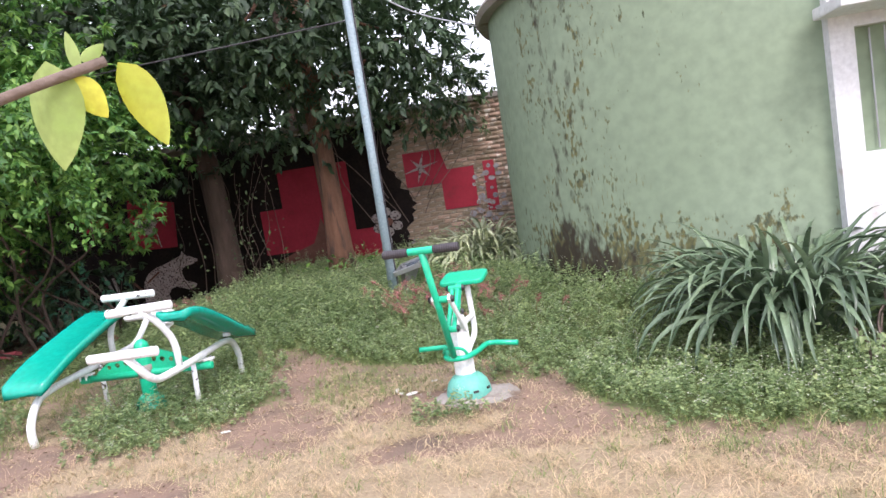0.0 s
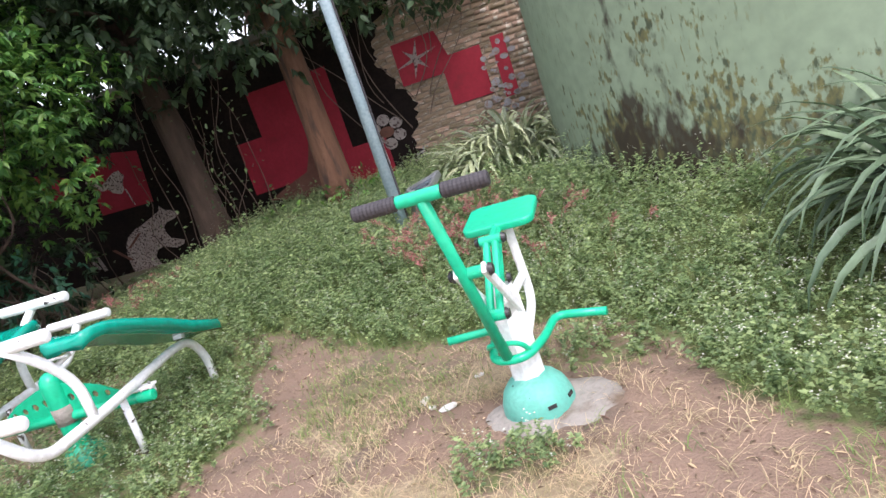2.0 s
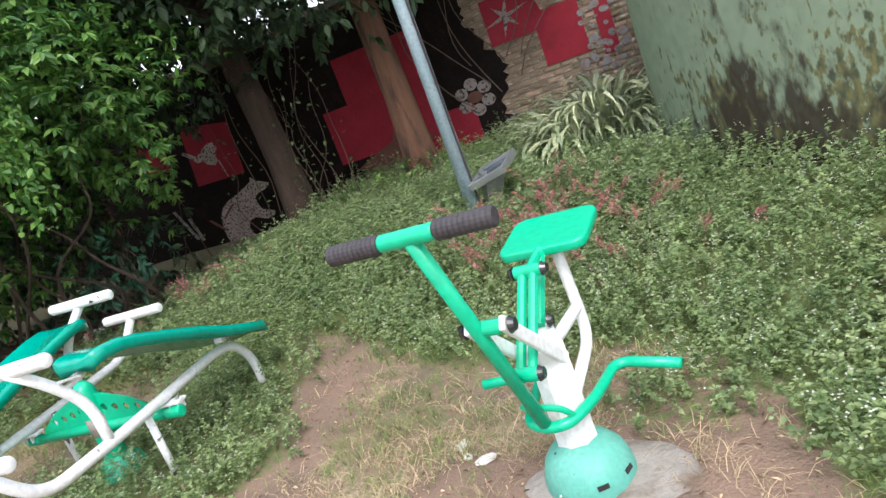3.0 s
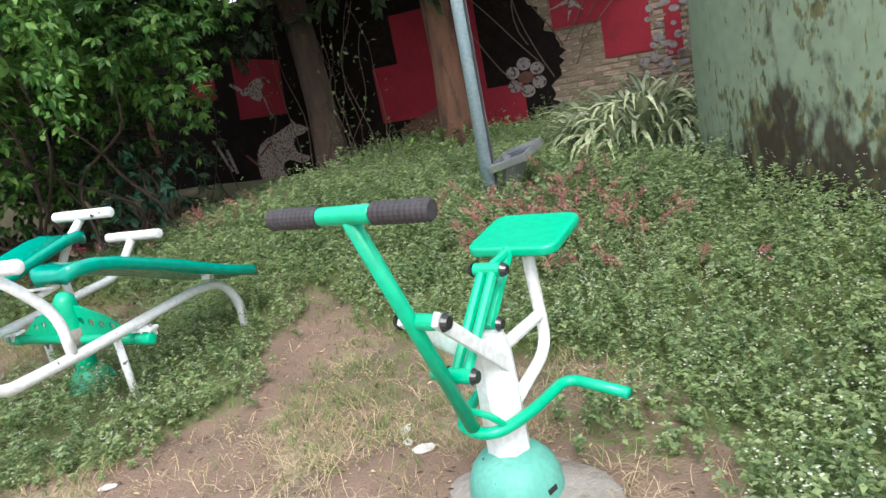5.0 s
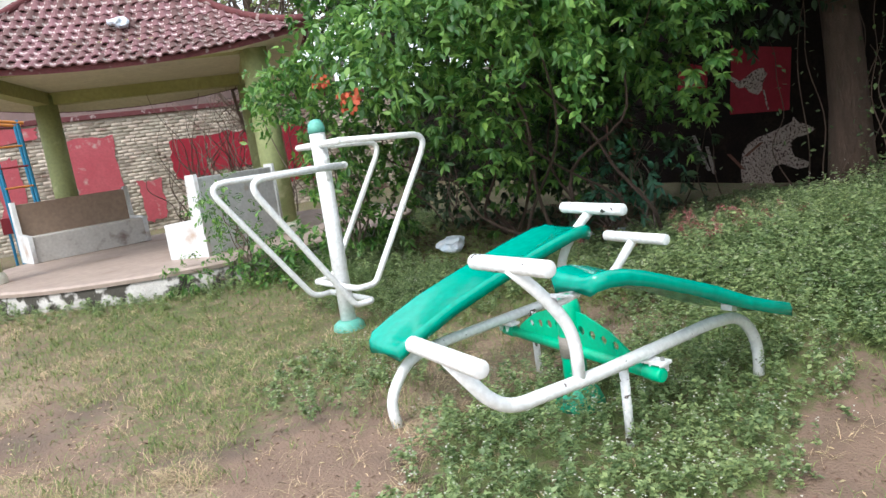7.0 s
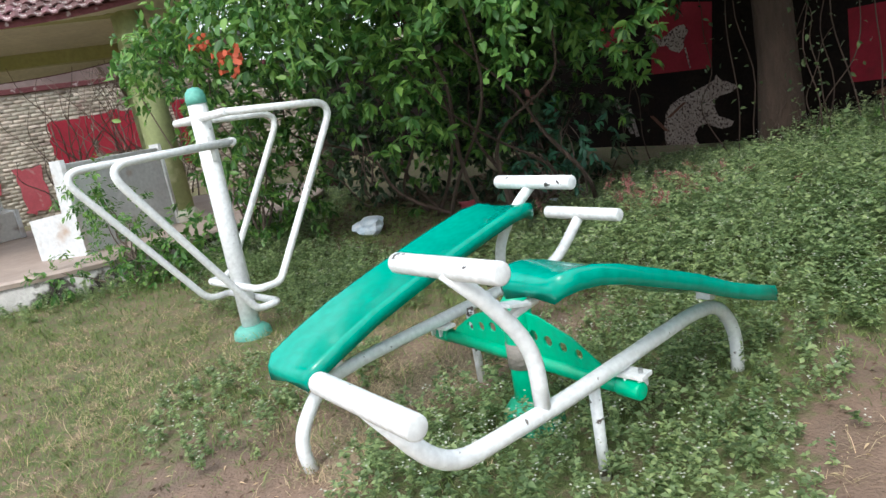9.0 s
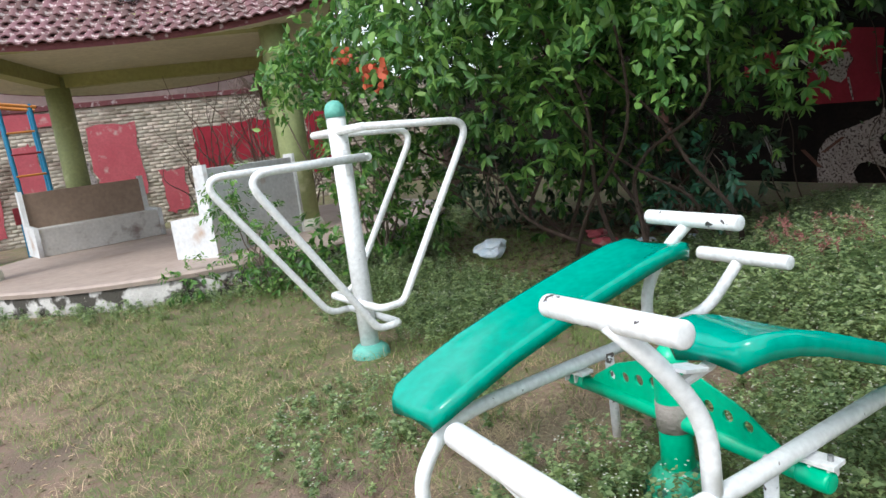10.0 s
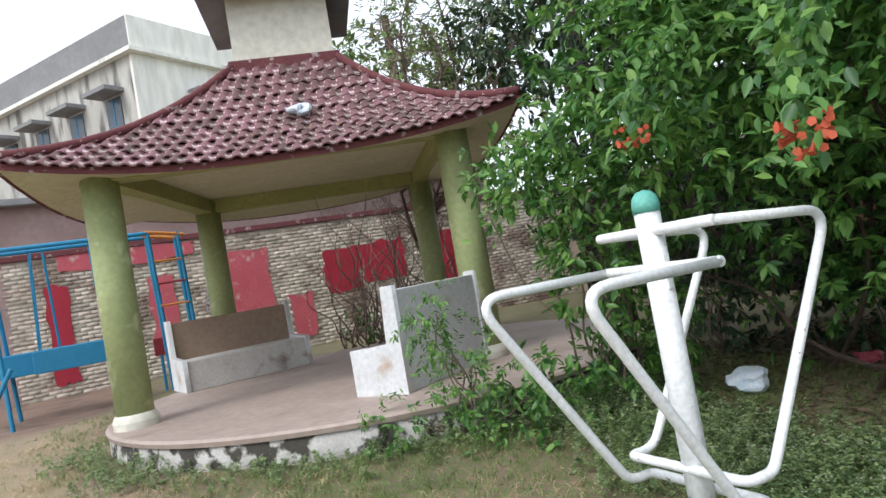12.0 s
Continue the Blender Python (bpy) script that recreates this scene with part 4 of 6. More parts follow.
def build_footing():
    """The lump of concrete that the rider's post is set in."""
    bm = lathe([(0.0, 0.055), (0.12, 0.05), (0.22, 0.03), (0.29, -0.02), (0.32, -0.08)], 26)
    for v in bm.verts:
        k = 1 + 0.14 * noise.noise(v.co * 6)
        v.co.x, v.co.y = v.co.x * k * 1.25, v.co.y * k * 0.85
        v.co.z += 0.03 * noise.noise(v.co * 9)
    ob = part("concrete_footing", bm, M["concrete"], None, "", True)
    ob.matrix_world = pose(0.10, 4.70, 0.0, 0, 0, -10)
    tagged(ob, "rough grey concrete footing in the soil", "footing")


build_footing()

BENCH_AT = (-2.66, 5.66)


def build_sit_up():
    """Two sit-up boards back to back on one green post; one half is turned by 180 degrees for the other."""
    z0 = float(land(*BENCH_AT))
    ob = thing("sit_up_bench", (*BENCH_AT, 0.0), 0, "double sit-up bench with green boards and white tube frame", "exercise machine")
    g, w, b = M["green_paint"], M["white_worn"], M["green_board"]
    for k in (0, 1):
        m = Matrix.Rotation(math.pi * k, 4, "Z")

        def P(*pts):
            return [m @ Vector(p) for p in pts]
        foot = 0.06 if k else 0.0
        rail = [(0.37, -1.05, 0.69), (0.47, -0.91, 0.455), (0.51, -0.40, 0.44), (0.53, 0.45, 0.43), (0.545, 0.66, 0.40), (0.55, 0.80, 0.22), (0.55, 0.77, -0.02 + foot)]
        part("rail", tube(fillet(P(*rail), 0.12), 0.029, 14), w, ob, "white steel rail with scuffed paint", True)
        part("leg", tube(P((0.49, -0.21, 0.44), (0.47, -0.19, -0.03 + foot)), 0.021, 12), M["white_chipped"], ob, "chipped white leg", True)
        part("upright", tube(fillet(P((0.50, -0.50, 0.44), (0.50, -0.50, 0.66), (0.45, -0.60, 0.83), (0.36, -0.68, 0.955)), 0.14), 0.027, 14), w, ob, "", True)
        part("knee_bar", capped(*P((0.09, -0.635, 0.955), (0.60, -0.69, 0.965)), 0.035), M["white_nicked"], ob, "thick white knee bar with nicked paint", True)
        part("foot_roller", capped(*P((0.10, -1.02, 0.70), (0.61, -1.08, 0.705)), 0.035), w, ob, "thick white foot bar", True)
        # moulded board with a rolled rim
        prof = [(-0.63, 0.835), (-0.61, 0.860), (-0.56, 0.874), (-0.45, 0.868), (-0.28, 0.836), (-0.05, 0.785), (0.20, 0.725), (0.43, 0.662), (0.60, 0.600), (0.735, 0.545), (0.775, 0.51)]
        if not k:
            prof[5:] = [(-0.05, 0.782), (0.20, 0.685), (0.43, 0.580), (0.62, 0.508), (0.79, 0.450), (0.845, 0.424)]
            prof[:5] = [(-0.475, 0.862), (-0.46, 0.882), (-0.41, 0.888), (-0.33, 0.880), (-0.22, 0.848)]
        half = [0.12, 0.155, 0.172, 0.177, 0.178, 0.178, 0.178, 0.178, 0.178, 0.170, 0.14]
        if not k:
            half[:5] = [0.095, 0.122, 0.140, 0.156, 0.168]
        bm = bmesh.new()
        rows = []
        for (y, z), hw in zip(prof, half):
            ring = [(-hw, -0.062), (-hw - 0.004, -0.025), (-hw + 0.004, 0.004), (-hw + 0.02, 0.006), (-hw + 0.045, -0.004), (0, -0.008), (hw - 0.045, -0.004), (hw - 0.02, 0.006), (hw - 0.004, 0.004), (hw + 0.004, -0.025), (hw, -0.062), (0, -0.045)]
            rows.append([bm.verts.new(m @ Vector((0.485 + 0.06 * (y + 0.6) + px, y, z + pz))) for px, pz in ring])
        for u, v in zip(rows, rows[1:]):
            for i in range(12):
                bm.faces.new((u[i], u[(i + 1) % 12], v[(i + 1) % 12], v[i]))
        bm.faces.new(rows[0])
        bm.faces.new(rows[-1][::-1])
        board = part("board", bm, b, ob, "glossy green moulded sit-up board", True)
        for y, z in ((0.58, 0.50 if k else 0.475),):
            part("bracket", box(m @ Vector((0.535, y, z + 0.005)), (0.06, 0.05, 0.10 if k else 0.06), Matrix.Rotation(math.pi * k, 4, "Z") @ Matrix.Rotation(radians(-15), 4, "X"), 0.004), M["white_paint"], board)
        part("stay", tube(P((0.47, -0.57, 0.775), (0.47, -0.42 if not k else -0.50, 0.79)), 0.016, 8), w, ob)
        # clamp of the cross beam
        plate = part("clamp", box(m @ Vector((0.545, -0.06, 0.395)), (0.13, 0.07, 0.016), m, 0.003), M["white_paint"], ob, "white clamp plate")
        for dx in (0.0, 0.055):
            part("lug", box(m @ Vector((0.535 + dx, -0.06, 0.372)), (0.008, 0.06, 0.05), m, 0.002), M["white_paint"], plate)
        part("clamp_bolt", tube(P((0.585, -0.06, 0.37), (0.585, -0.06, 0.42)), 0.009, 8), M["steel"], plate)
        part("stay_bracket", box(m @ Vector((0.47, -0.53, 0.81)), (0.07, 0.10, 0.012), m @ Matrix.Rotation(radians(-14), 4, "X"), 0.003), M["white_paint"], ob, "white bracket under the board")
        part("beam_end", capped(*P((0.50, -0.073, 0.345), (0.60, -0.087, 0.345)), 0.034), g, ob, "", True)
    part("cross_beam", tube([(0.53, -0.077, 0.345), (-0.53, 0.077, 0.345)], 0.030, 14), g, ob, "", True)
    arch = [(-0.46, 0.0), (0.46, 0.0), (0.44, 0.03), (0.30, 0.115), (0.12, 0.175), (0.0, 0.19), (-0.12, 0.175), (-0.30, 0.115), (-0.44, 0.03)]
    holes = [circle(x, 0.028 + 0.10 * (1 - abs(x) / 0.46) ** 0.7 * 0.7, 0.026 * (1 - abs(x) * 0.7), 12) for x in (-0.33, -0.25, -0.17, -0.09, 0.09, 0.17, 0.25, 0.33)]
    up = Matrix.Translation((0, 0, 0.37)) @ Matrix.Rotation(math.atan2(-0.077, 0.53), 4, "Z") @ Matrix.Rotation(radians(90), 4, "X")
    link("gusset", slab(arch, 0.010, up, holes), g, ob, "arched green gusset plate with round holes")
    part("post", lathe([(0.062, z0 - 0.02), (0.062, 0.30), (0.064, 0.50), (0.064, 0.56), (0.055, 0.60), (0.03, 0.63), (0.0, 0.64)], 24), g, ob, "", True)
    part("sleeve", lathe([(0.066, 0.31), (0.066, 0.42)], 24), M["concrete"], ob, "bare grey sleeve on the post", True)
    part("base_flange", lathe([(0.066, z0 + 0.12), (0.080, z0 + 0.115), (0.115, z0 + 0.07), (0.135, z0 + 0.02), (0.14, z0 - 0.03)], 24), M["green_flange"], ob, "mottled green base flange", True)
    return ob


build_sit_up()


def build_twin_swing():
    """A leaning white post that carries two triangular swing frames."""
    ob = thing("twin_swing_trainer", (-5.05, 5.65, 0.0), 0, "white post with two triangular swing frames", "exercise machine")
    w = M["white_worn"]
    z0 = float(land(-5.05, 5.65))

    def at(z):
        return Vector((-0.045 * z, 0.03 * z, z))
    part("post", tube([at(z0 - 0.02), at(0.9), at(1.69)], 0.062, 24), w, ob, "white steel post with flaked paint at the foot", True)
    tip = at(1.69)
    part("cap", lathe([(0.066, 0.0), (0.066, 0.04), (0.058, 0.075), (0.035, 0.10), (0.0, 0.108)], 24, tip), M["green_worn"], ob, "pale green domed cap", True)
    part("base_flange", lathe([(0.064, z0 + 0.075), (0.09, z0 + 0.07), (0.12, z0 + 0.045), (0.13, z0), (0.13, z0 - 0.04)], 24), M["green_worn"], ob, "mottled green base flange", True)
    part("stop_plate", box(at(1.52) + Vector((0.075, -0.01, -0.12)), (0.008, 0.03, 0.16), None, 0.002), w, ob)
    for s, ztop, zlow, _ in ((-1, 1.42, 0.37, 0.0), (1, 1.60, 0.49, 0.0)):
        x0, x1 = -0.40, 0.30
        ra, rb = (0.79, 0.745) if s < 0 else (0.83, 0.83)
        cy = 0.03
        loop = [(x0, cy, ztop), (x0, s * ra, ztop - (0.0 if s < 0 else 0.035)), (x0, cy + s * 0.10, zlow), (x0, cy - s * 0.06, zlow), (x1, cy - s * 0.06, zlow), (x1, cy + s * 0.10, zlow), (x1, s * rb, ztop - (0.0 if s < 0 else 0.035)), (x1, cy, ztop)]
        # sharper bends at the axle, wide ones at the outer corners
        def bend(poly, radii):
            out = [Vector(poly[0])]
            for i in range(1, len(poly) - 1):
                out += fillet([out[-1], poly[i], poly[i + 1]], radii[i], 7)[1:-1]
            return out + [Vector(poly[-1])]
        pts = bend(loop, [0, 0.17, 0.14, 0.06, 0.06, 0.14, 0.17, 0])
        frame_ob = part("swing_frame", tube([(x0 + 0.0, cy, ztop)] + pts[1:-1] + [(x1, cy, ztop)], 0.024, 12), w, ob, "bent white tube frame", True)
        part("axle", capped((x0 - 0.02, cy, ztop), (x1 + 0.02, cy, ztop), 0.0255), w, frame_ob, "", True)
    return ob


build_twin_swing()


def build_pole():
    x, y = -0.65, 8.0
    z = float(land(x, y))
    ob = thing("lamp_pole", (x, y, z), 0, "tall blue-grey painted steel lamp pole", "pole")
    part("shaft", tube([(0, 0, -0.05), (-0.005, 0.03, 2.2), (-0.02, 0.07, 4.2), (-0.03, 0.1, 6.5)], [0.062, 0.058, 0.052, 0.045], 16), M["pole_paint"], ob, "", True)
    part("conduit", tube([(0.055, -0.03, 0.0), (0.05, -0.02, 2.2), (0.035, 0.03, 4.2), (0.03, 0.06, 6.4)], 0.010, 6), M["rubber"], ob, "black cable along the pole")
    part("spike", tube([(0.0, 0, 0.55), (0.06, -0.02, 0.75), (0.05, -0.02, 0.95)], 0.008, 6), M["steel"], ob)
    lamp = thing("flood_lamp", (x + 0.24, y + 0.0, z + 0.02), -20, "square flood lamp housing lying in the weeds", "lamp")
    tip = Matrix.Translation((0, 0, 0.42)) @ Matrix.Rotation(radians(-14), 4, "Y") @ Matrix.Rotation(radians(12), 4, "X")
    fr = bmesh.new()
    for cx, cy, sx, sy in ((0, -0.15, 0.36, 0.03), (0, 0.15, 0.36, 0.03), (-0.165, 0, 0.03, 0.27), (0.165, 0, 0.03, 0.27)):
        add_box(fr, (cx, cy, 0), (sx, sy, 0.06), None, 0.006)
    bmesh.ops.transform(fr, matrix=tip, verts=fr.verts)
    part("rim", fr, M["steel"], lamp)
    part("glass", box((0, 0, 0), (0.31, 0.27, 0.01), tip), M["window_dark"], lamp, "dark lamp glass")
    part("housing", tube([(-0.02, 0, 0.40), (-0.08, 0, 0.2), (-0.10, 0, 0.0)], [0.12, 0.08, 0.05], 4), M["steel"], lamp, "tapering grey housing")
    return ob


build_pole()
cable_a = part("overhead_cable", tube([(-0.67, 8.1, 3.62), (-4, 8.2, 3.45), (-9, 8.6, 3.65)], 0.009, 6), M["rubber"], None)
tagged(cable_a, "thin dark overhead cable tied to the pole", "cable")
cable_b = part("slack_wire", tube(fillet([(-0.62, 8.08, 4.6), (-0.45, 8.1, 3.95), (0.1, 8.3, 3.62), (0.85, 8.7, 3.46)], 0.5), 0.010, 6), M["steel"], None)
tagged(cable_b, "pale slack wire from the pole to the round roof", "cable")


# ---- plants ----
def leaf_mesh(base, way, normal, length, width, bend=0.15):
    """Many folded leaves as arrays: base, way and normal are (n, 3); length and width are (n,). Small ones are diamonds."""
    side = np.cross(way, normal)
    side /= np.maximum(np.linalg.norm(side, axis=1, keepdims=True), 1e-6)
    up = np.cross(side, way)
    L, W = length[:, None], width[:, None]
    a = base
    if len(length) and float(np.mean(length)) > 0.035:
        def rim(t, s):
            return base + way * L * t + side * W * s + up * (W * bend - L * 0.10 * t * t)
        v = np.stack([a, rim(0.24, 0.40), rim(0.55, 0.47), base + way * L - up * L * 0.14, rim(0.55, -0.47), rim(0.24, -0.40)], axis=1).reshape(-1, 3)
        i = 6 * np.arange(len(base))
        return v, np.concatenate([np.stack([i, i + k, i + k + 1], 1) for k in (1, 2, 3, 4)])
    b = base + way * L * 0.42 + side * W * 0.5 + up * W * bend
    c = base + way * L - up * L * 0.12
    d = base + way * L * 0.42 - side * W * 0.5 + up * W * bend
    v = np.stack([a, b, c, d], axis=1).reshape(-1, 3)
    i = 4 * np.arange(len(base))
    f = np.concatenate([np.stack([i, i + 1, i + 2], 1), np.stack([i, i + 2, i + 3], 1)])
    return v, f


def unit(v):
    return v / np.maximum(np.linalg.norm(v, axis=-1, keepdims=True), 1e-6)


def scatter(rng, n, x0, x1, y0, y1, chance):
    x, y = rng.uniform(x0, x1, n), rng.uniform(y0, y1, n)
    keep = rng.random(n) < chance(x, y)
    return x[keep], y[keep]


def free(x, y):
    """Where nothing is built."""
    return (np.hypot(x - CYL[0], y - CYL[1]) > CYL_R + 0.05) & (y < 12.0 - 0.15 * x) & ~((x > 3.2) & (y > 5.2)) & (np.hypot(x - PLINTH_AT[0], y - PLINTH_AT[1]) > PLINTH_R + 0.01) & (np.hypot(x - 0.03, y - 4.70) > 0.26)


def build_weeds():
    rng = np.random.default_rng(11)
    x, y = scatter(rng, 60000, -10.5, 4.0, 2.7, 12.4, lambda x, y: weeds(x, y) * free(x, y) * np.where(y < 8.2, 1.0, 0.75))
    n = len(x)
    k = 25
    bank = smooth(6.2, 7.6, y) * smooth(-4.6, -2.6, x)
    tall = rng.uniform(0.06, 0.22, n) * (0.55 + 0.45 * weeds(x, y)) * (1.0 + 0.75 * bank) * (1 + 0.5 * wobble(x, y, 0.8)) * np.where(rng.random(n) < 0.12, 1.35, 1.0)
    tall *= 1 - 0.55 * smooth(1.3, 0.8, np.hypot(x - 0.55, y - 9.2)) - 0.35 * smooth(1.4, 0.7, np.hypot(x + 4.6, y - 12.0))
    tall = np.maximum(tall, 0.04)
    lean = rng.normal(0, 0.35, (n, 2))
    t = 0.2 + 0.8 * rng.random((n, k)) ** 0.7
    z = land(x, y)
    base = np.empty((n, k, 3))
    base[..., 0] = x[:, None] + lean[:, 0:1] * t * tall[:, None]
    base[..., 1] = y[:, None] + lean[:, 1:2] * t * tall[:, None]
    base[..., 2] = z[:, None] + t * tall[:, None]
    ang = rng.uniform(0, math.tau, (n, k))
    rise = rng.uniform(-0.25, 0.7, (n, k))
    way = unit(np.stack([np.cos(ang), np.sin(ang), rise], axis=-1))
    base = base.reshape(-1, 3)
    way = way.reshape(-1, 3)
    nor = unit(np.array([0, 0, 1.0]) + rng.normal(0, 0.30, base.shape))
    ln = rng.uniform(0.014, 0.032, len(base)) * (1 + 0.45 * smooth(6.0, 8.5, base[:, 1])) * np.repeat(rng.uniform(0.8, 1.3, n), k)
    v, f = leaf_mesh(base, way, nor, ln, ln * rng.uniform(0.45, 0.7, len(base)))
    tagged(raw("weeds", v, f, M["weed_leaf"]), "low leafy green weeds covering the soil", "weeds", kind="stuff")
    # tiny pale flower heads
    pick = rng.random(n) < 0.5
    b = np.stack([x, y, z + tall * 1.06], 1)[pick]
    b = np.repeat(b, 3, axis=0) + rng.normal(0, 0.012, (3 * len(b), 3))
    ang = rng.uniform(0, math.tau, len(b))
    v, f = leaf_mesh(b, unit(np.stack([np.cos(ang), np.sin(ang), np.full(len(b), 0.3)], 1)), np.tile([0, 0, 1.0], (len(b), 1)), np.full(len(b), 0.011), np.full(len(b), 0.010))
    tagged(raw("weed_flowers", v, f, M["weed_flower"]), "tiny pale flower heads on the weeds", "flowers", kind="stuff")


def blades(rng, x, y, length, width, flat, spread=0.35, bend=0.5):
    """Grass blades of three segments: arrays of vertices and quads."""
    n = len(x)
    ang = rng.uniform(0, math.tau, n)
    d = np.stack([np.cos(ang), np.sin(ang)], 1)
    s = np.stack([-d[:, 1], d[:, 0]], 1)
    curl = rng.normal(0, bend, n)
    rows = []
    for t, wd in ((0, 1.0), (0.4, 0.9), (0.75, 0.6), (1.0, 0.12)):
        out = length * (flat * t + (1 - flat) * t * t * spread)
        z = land(x, y) + length * ((1 - flat) * t * (1 - 0.25 * t) + flat * 0.25 * np.sin(t * 2.6)) + 0.004
        c = np.stack([x + d[:, 0] * out + s[:, 0] * curl * out * t, y + d[:, 1] * out + s[:, 1] * curl * out * t, z], 1)
        off = np.concatenate([s * (width * wd / 2)[:, None], np.zeros((n, 1))], 1)
        rows += [c - off, c + off]
    v = np.stack(rows, axis=1).reshape(-1, 3)
    i = 8 * np.arange(n)
    f = np.concatenate([np.stack([i + 2 * k, i + 2 * k + 1, i + 2 * k + 3, i + 2 * k + 2], 1) for k in range(3)])
    return v, f


def straw(x, y):
    """Where the dry grass lies in thick pale mats."""
    out = 0.0
    for cx, cy, rx, ry in ((-0.85, 4.45, 0.55, 0.40), (-1.3, 3.6, 0.6, 0.35), (0.1, 3.6, 0.5, 0.25), (1.2, 2.9, 0.8, 0.35), (-3.0, 4.3, 0.45, 0.3), (-4.4, 4.7, 0.9, 0.45), (-2.4, 2.7, 0.8, 0.4)):
        out = np.maximum(out, smooth(1.15, 0.5, np.hypot((x - cx) / rx, (y - cy) / ry) + 0.25 * wobble(x, y, 1.7, 1)))
    return out


def build_grass():
    rng = np.random.default_rng(12)
    open_ = lambda x, y: free(x, y) * np.clip(1 - weeds(x, y) * 1.2, 0, 1)
    # straw: clumped, mostly lying
    cx, cy = scatter(rng, 17000, -12.0, 3.6, 0.6, 6.4, lambda x, y: open_(x, y) * np.clip(1.05 - bare(x, y) * 0.85 - 0.72 * lawn(x, y), 0.03, 1) * np.clip(0.60 + 0.8 * wobble(x, y, 0.6) + straw(x, y), 0.05, 1))
    k = 18
    r = np.abs(rng.normal(0, 0.06, (len(cx), k)))
    a = rng.uniform(0, math.tau, (len(cx), k))
    x, y = (cx[:, None] + r * np.cos(a)).ravel(), (cy[:, None] + r * np.sin(a)).ravel()
    n = len(x)
    v, f = blades(rng, x, y, rng.uniform(0.04, 0.13, n) * np.where(rng.random(n) < 0.06, 1.7, 1.0), rng.uniform(0.0013, 0.0031, n), rng.uniform(0.6, 0.99, n))
    tagged(raw("dry_grass", v, f, M["grass_dry"]), "matted pale dry grass on the soil", "grass", kind="stuff")
    # green turf
    cx, cy = scatter(rng, 30000, -13.0, 2.6, 2.2, 9.0, lambda x, y: free(x, y) * np.clip(np.maximum(1.25 * lawn(x, y), 0.35 * weeds(x, y)) + 0.16, 0, 1) * (1 - 0.8 * bare(x, y)) * np.clip(0.8 + 0.5 * wobble(x, y, 0.9, 3), 0.1, 1))
    k = 9
    r = np.abs(rng.normal(0, 0.045, (len(cx), k)))
    a = rng.uniform(0, math.tau, (len(cx), k))
    x, y = (cx[:, None] + r * np.cos(a)).ravel(), (cy[:, None] + r * np.sin(a)).ravel()
    n = len(x)
    v, f = blades(rng, x, y, rng.uniform(0.03, 0.12, n), rng.uniform(0.002, 0.0042, n), rng.uniform(0.15, 0.8, n))
    tagged(raw("green_grass", v, f, M["grass_green"]), "short patchy green grass", "grass", kind="stuff")
    # reddish seed grass behind the rider and along the thicket
    sx, sy, sr = np.array([0.15, -0.1, -0.05, -3.4, -3.7, 0.3, -0.3]), np.array([6.9, 7.4, 7.2, 8.6, 8.4, 6.7, 7.0]), np.array([0.35, 0.35, 0.3, 0.35, 0.3, 0.3, 0.25])
    n = 150
    j = rng.integers(0, len(sx), n)
    x, y = sx[j] + rng.normal(0, 1, n) * sr[j], sy[j] + rng.normal(0, 1, n) * sr[j]
    tall = rng.uniform(0.32, 0.60, n)
    v, f = blades(rng, x, y, tall, rng.uniform(0.002, 0.005, n), rng.uniform(0.0, 0.1, n), 0.25)
    tip = v.reshape(n, 8, 3)[:, 6:].mean(axis=1)
    root = v.reshape(n, 8, 3)[:, 4:6].mean(axis=1)
    # feathery heads: fine bristles round the upper part of each stalk
    k = 46
    t = rng.uniform(0.1, 1.25, (n, k, 1))
    base = (root[:, None, :] + (tip - root)[:, None, :] * t + rng.normal(0, 0.010, (n, k, 3))).reshape(-1, 3)
    way = unit(rng.normal(0, 0.7, base.shape) + np.repeat(unit(tip - root), k, axis=0))
    ln = rng.uniform(0.015, 0.034, len(base))
    hv, hf = leaf_mesh(base, way, unit(rng.normal(0, 1, base.shape)), ln, ln * 0.28)
    tagged(raw("red_grass_stalks", v, f, M["red_grass"]), "thin reddish stalks of seed grass", "grass", kind="stuff")
    tagged(raw("red_grass", hv, hf, M["red_grass"]), "feathery reddish seed heads among the weeds", "grass", kind="stuff")


def strap_leaf(length, width, droop, fold=0.25, seg=8):
    """One arching strap leaf along +x, rooted at the origin."""
    pts = []
    x = z = 0.0
    ang = radians(72)
    for i in range(seg + 1):
        t = i / seg
        w = width * (0.45 + 1.2 * t * (1 - t) * 1.9) * (1 - t ** 5)
        pts.append((x, z, max(w, 0.002)))
        ang -= droop / seg * (0.5 + 1.3 * t)
        x, z = x + math.cos(ang) * length / seg, z + math.sin(ang) * length / seg
    v, f = [], []
    for x, z, w in pts:
        v += [(x, -w / 2, z + w * fold), (x, 0, z), (x, w / 2, z + w * fold)]
    for i in range(seg):
        for k in (0, 1):
            f.append((3 * i + k, 3 * i + k + 1, 3 * i + k + 4, 3 * i + k + 3))
    me = bpy.data.meshes.new("leaf")
    me.from_pydata(v, [], f)
    me.polygons.foreach_set("use_smooth", np.ones(len(f), dtype=bool))
    return me


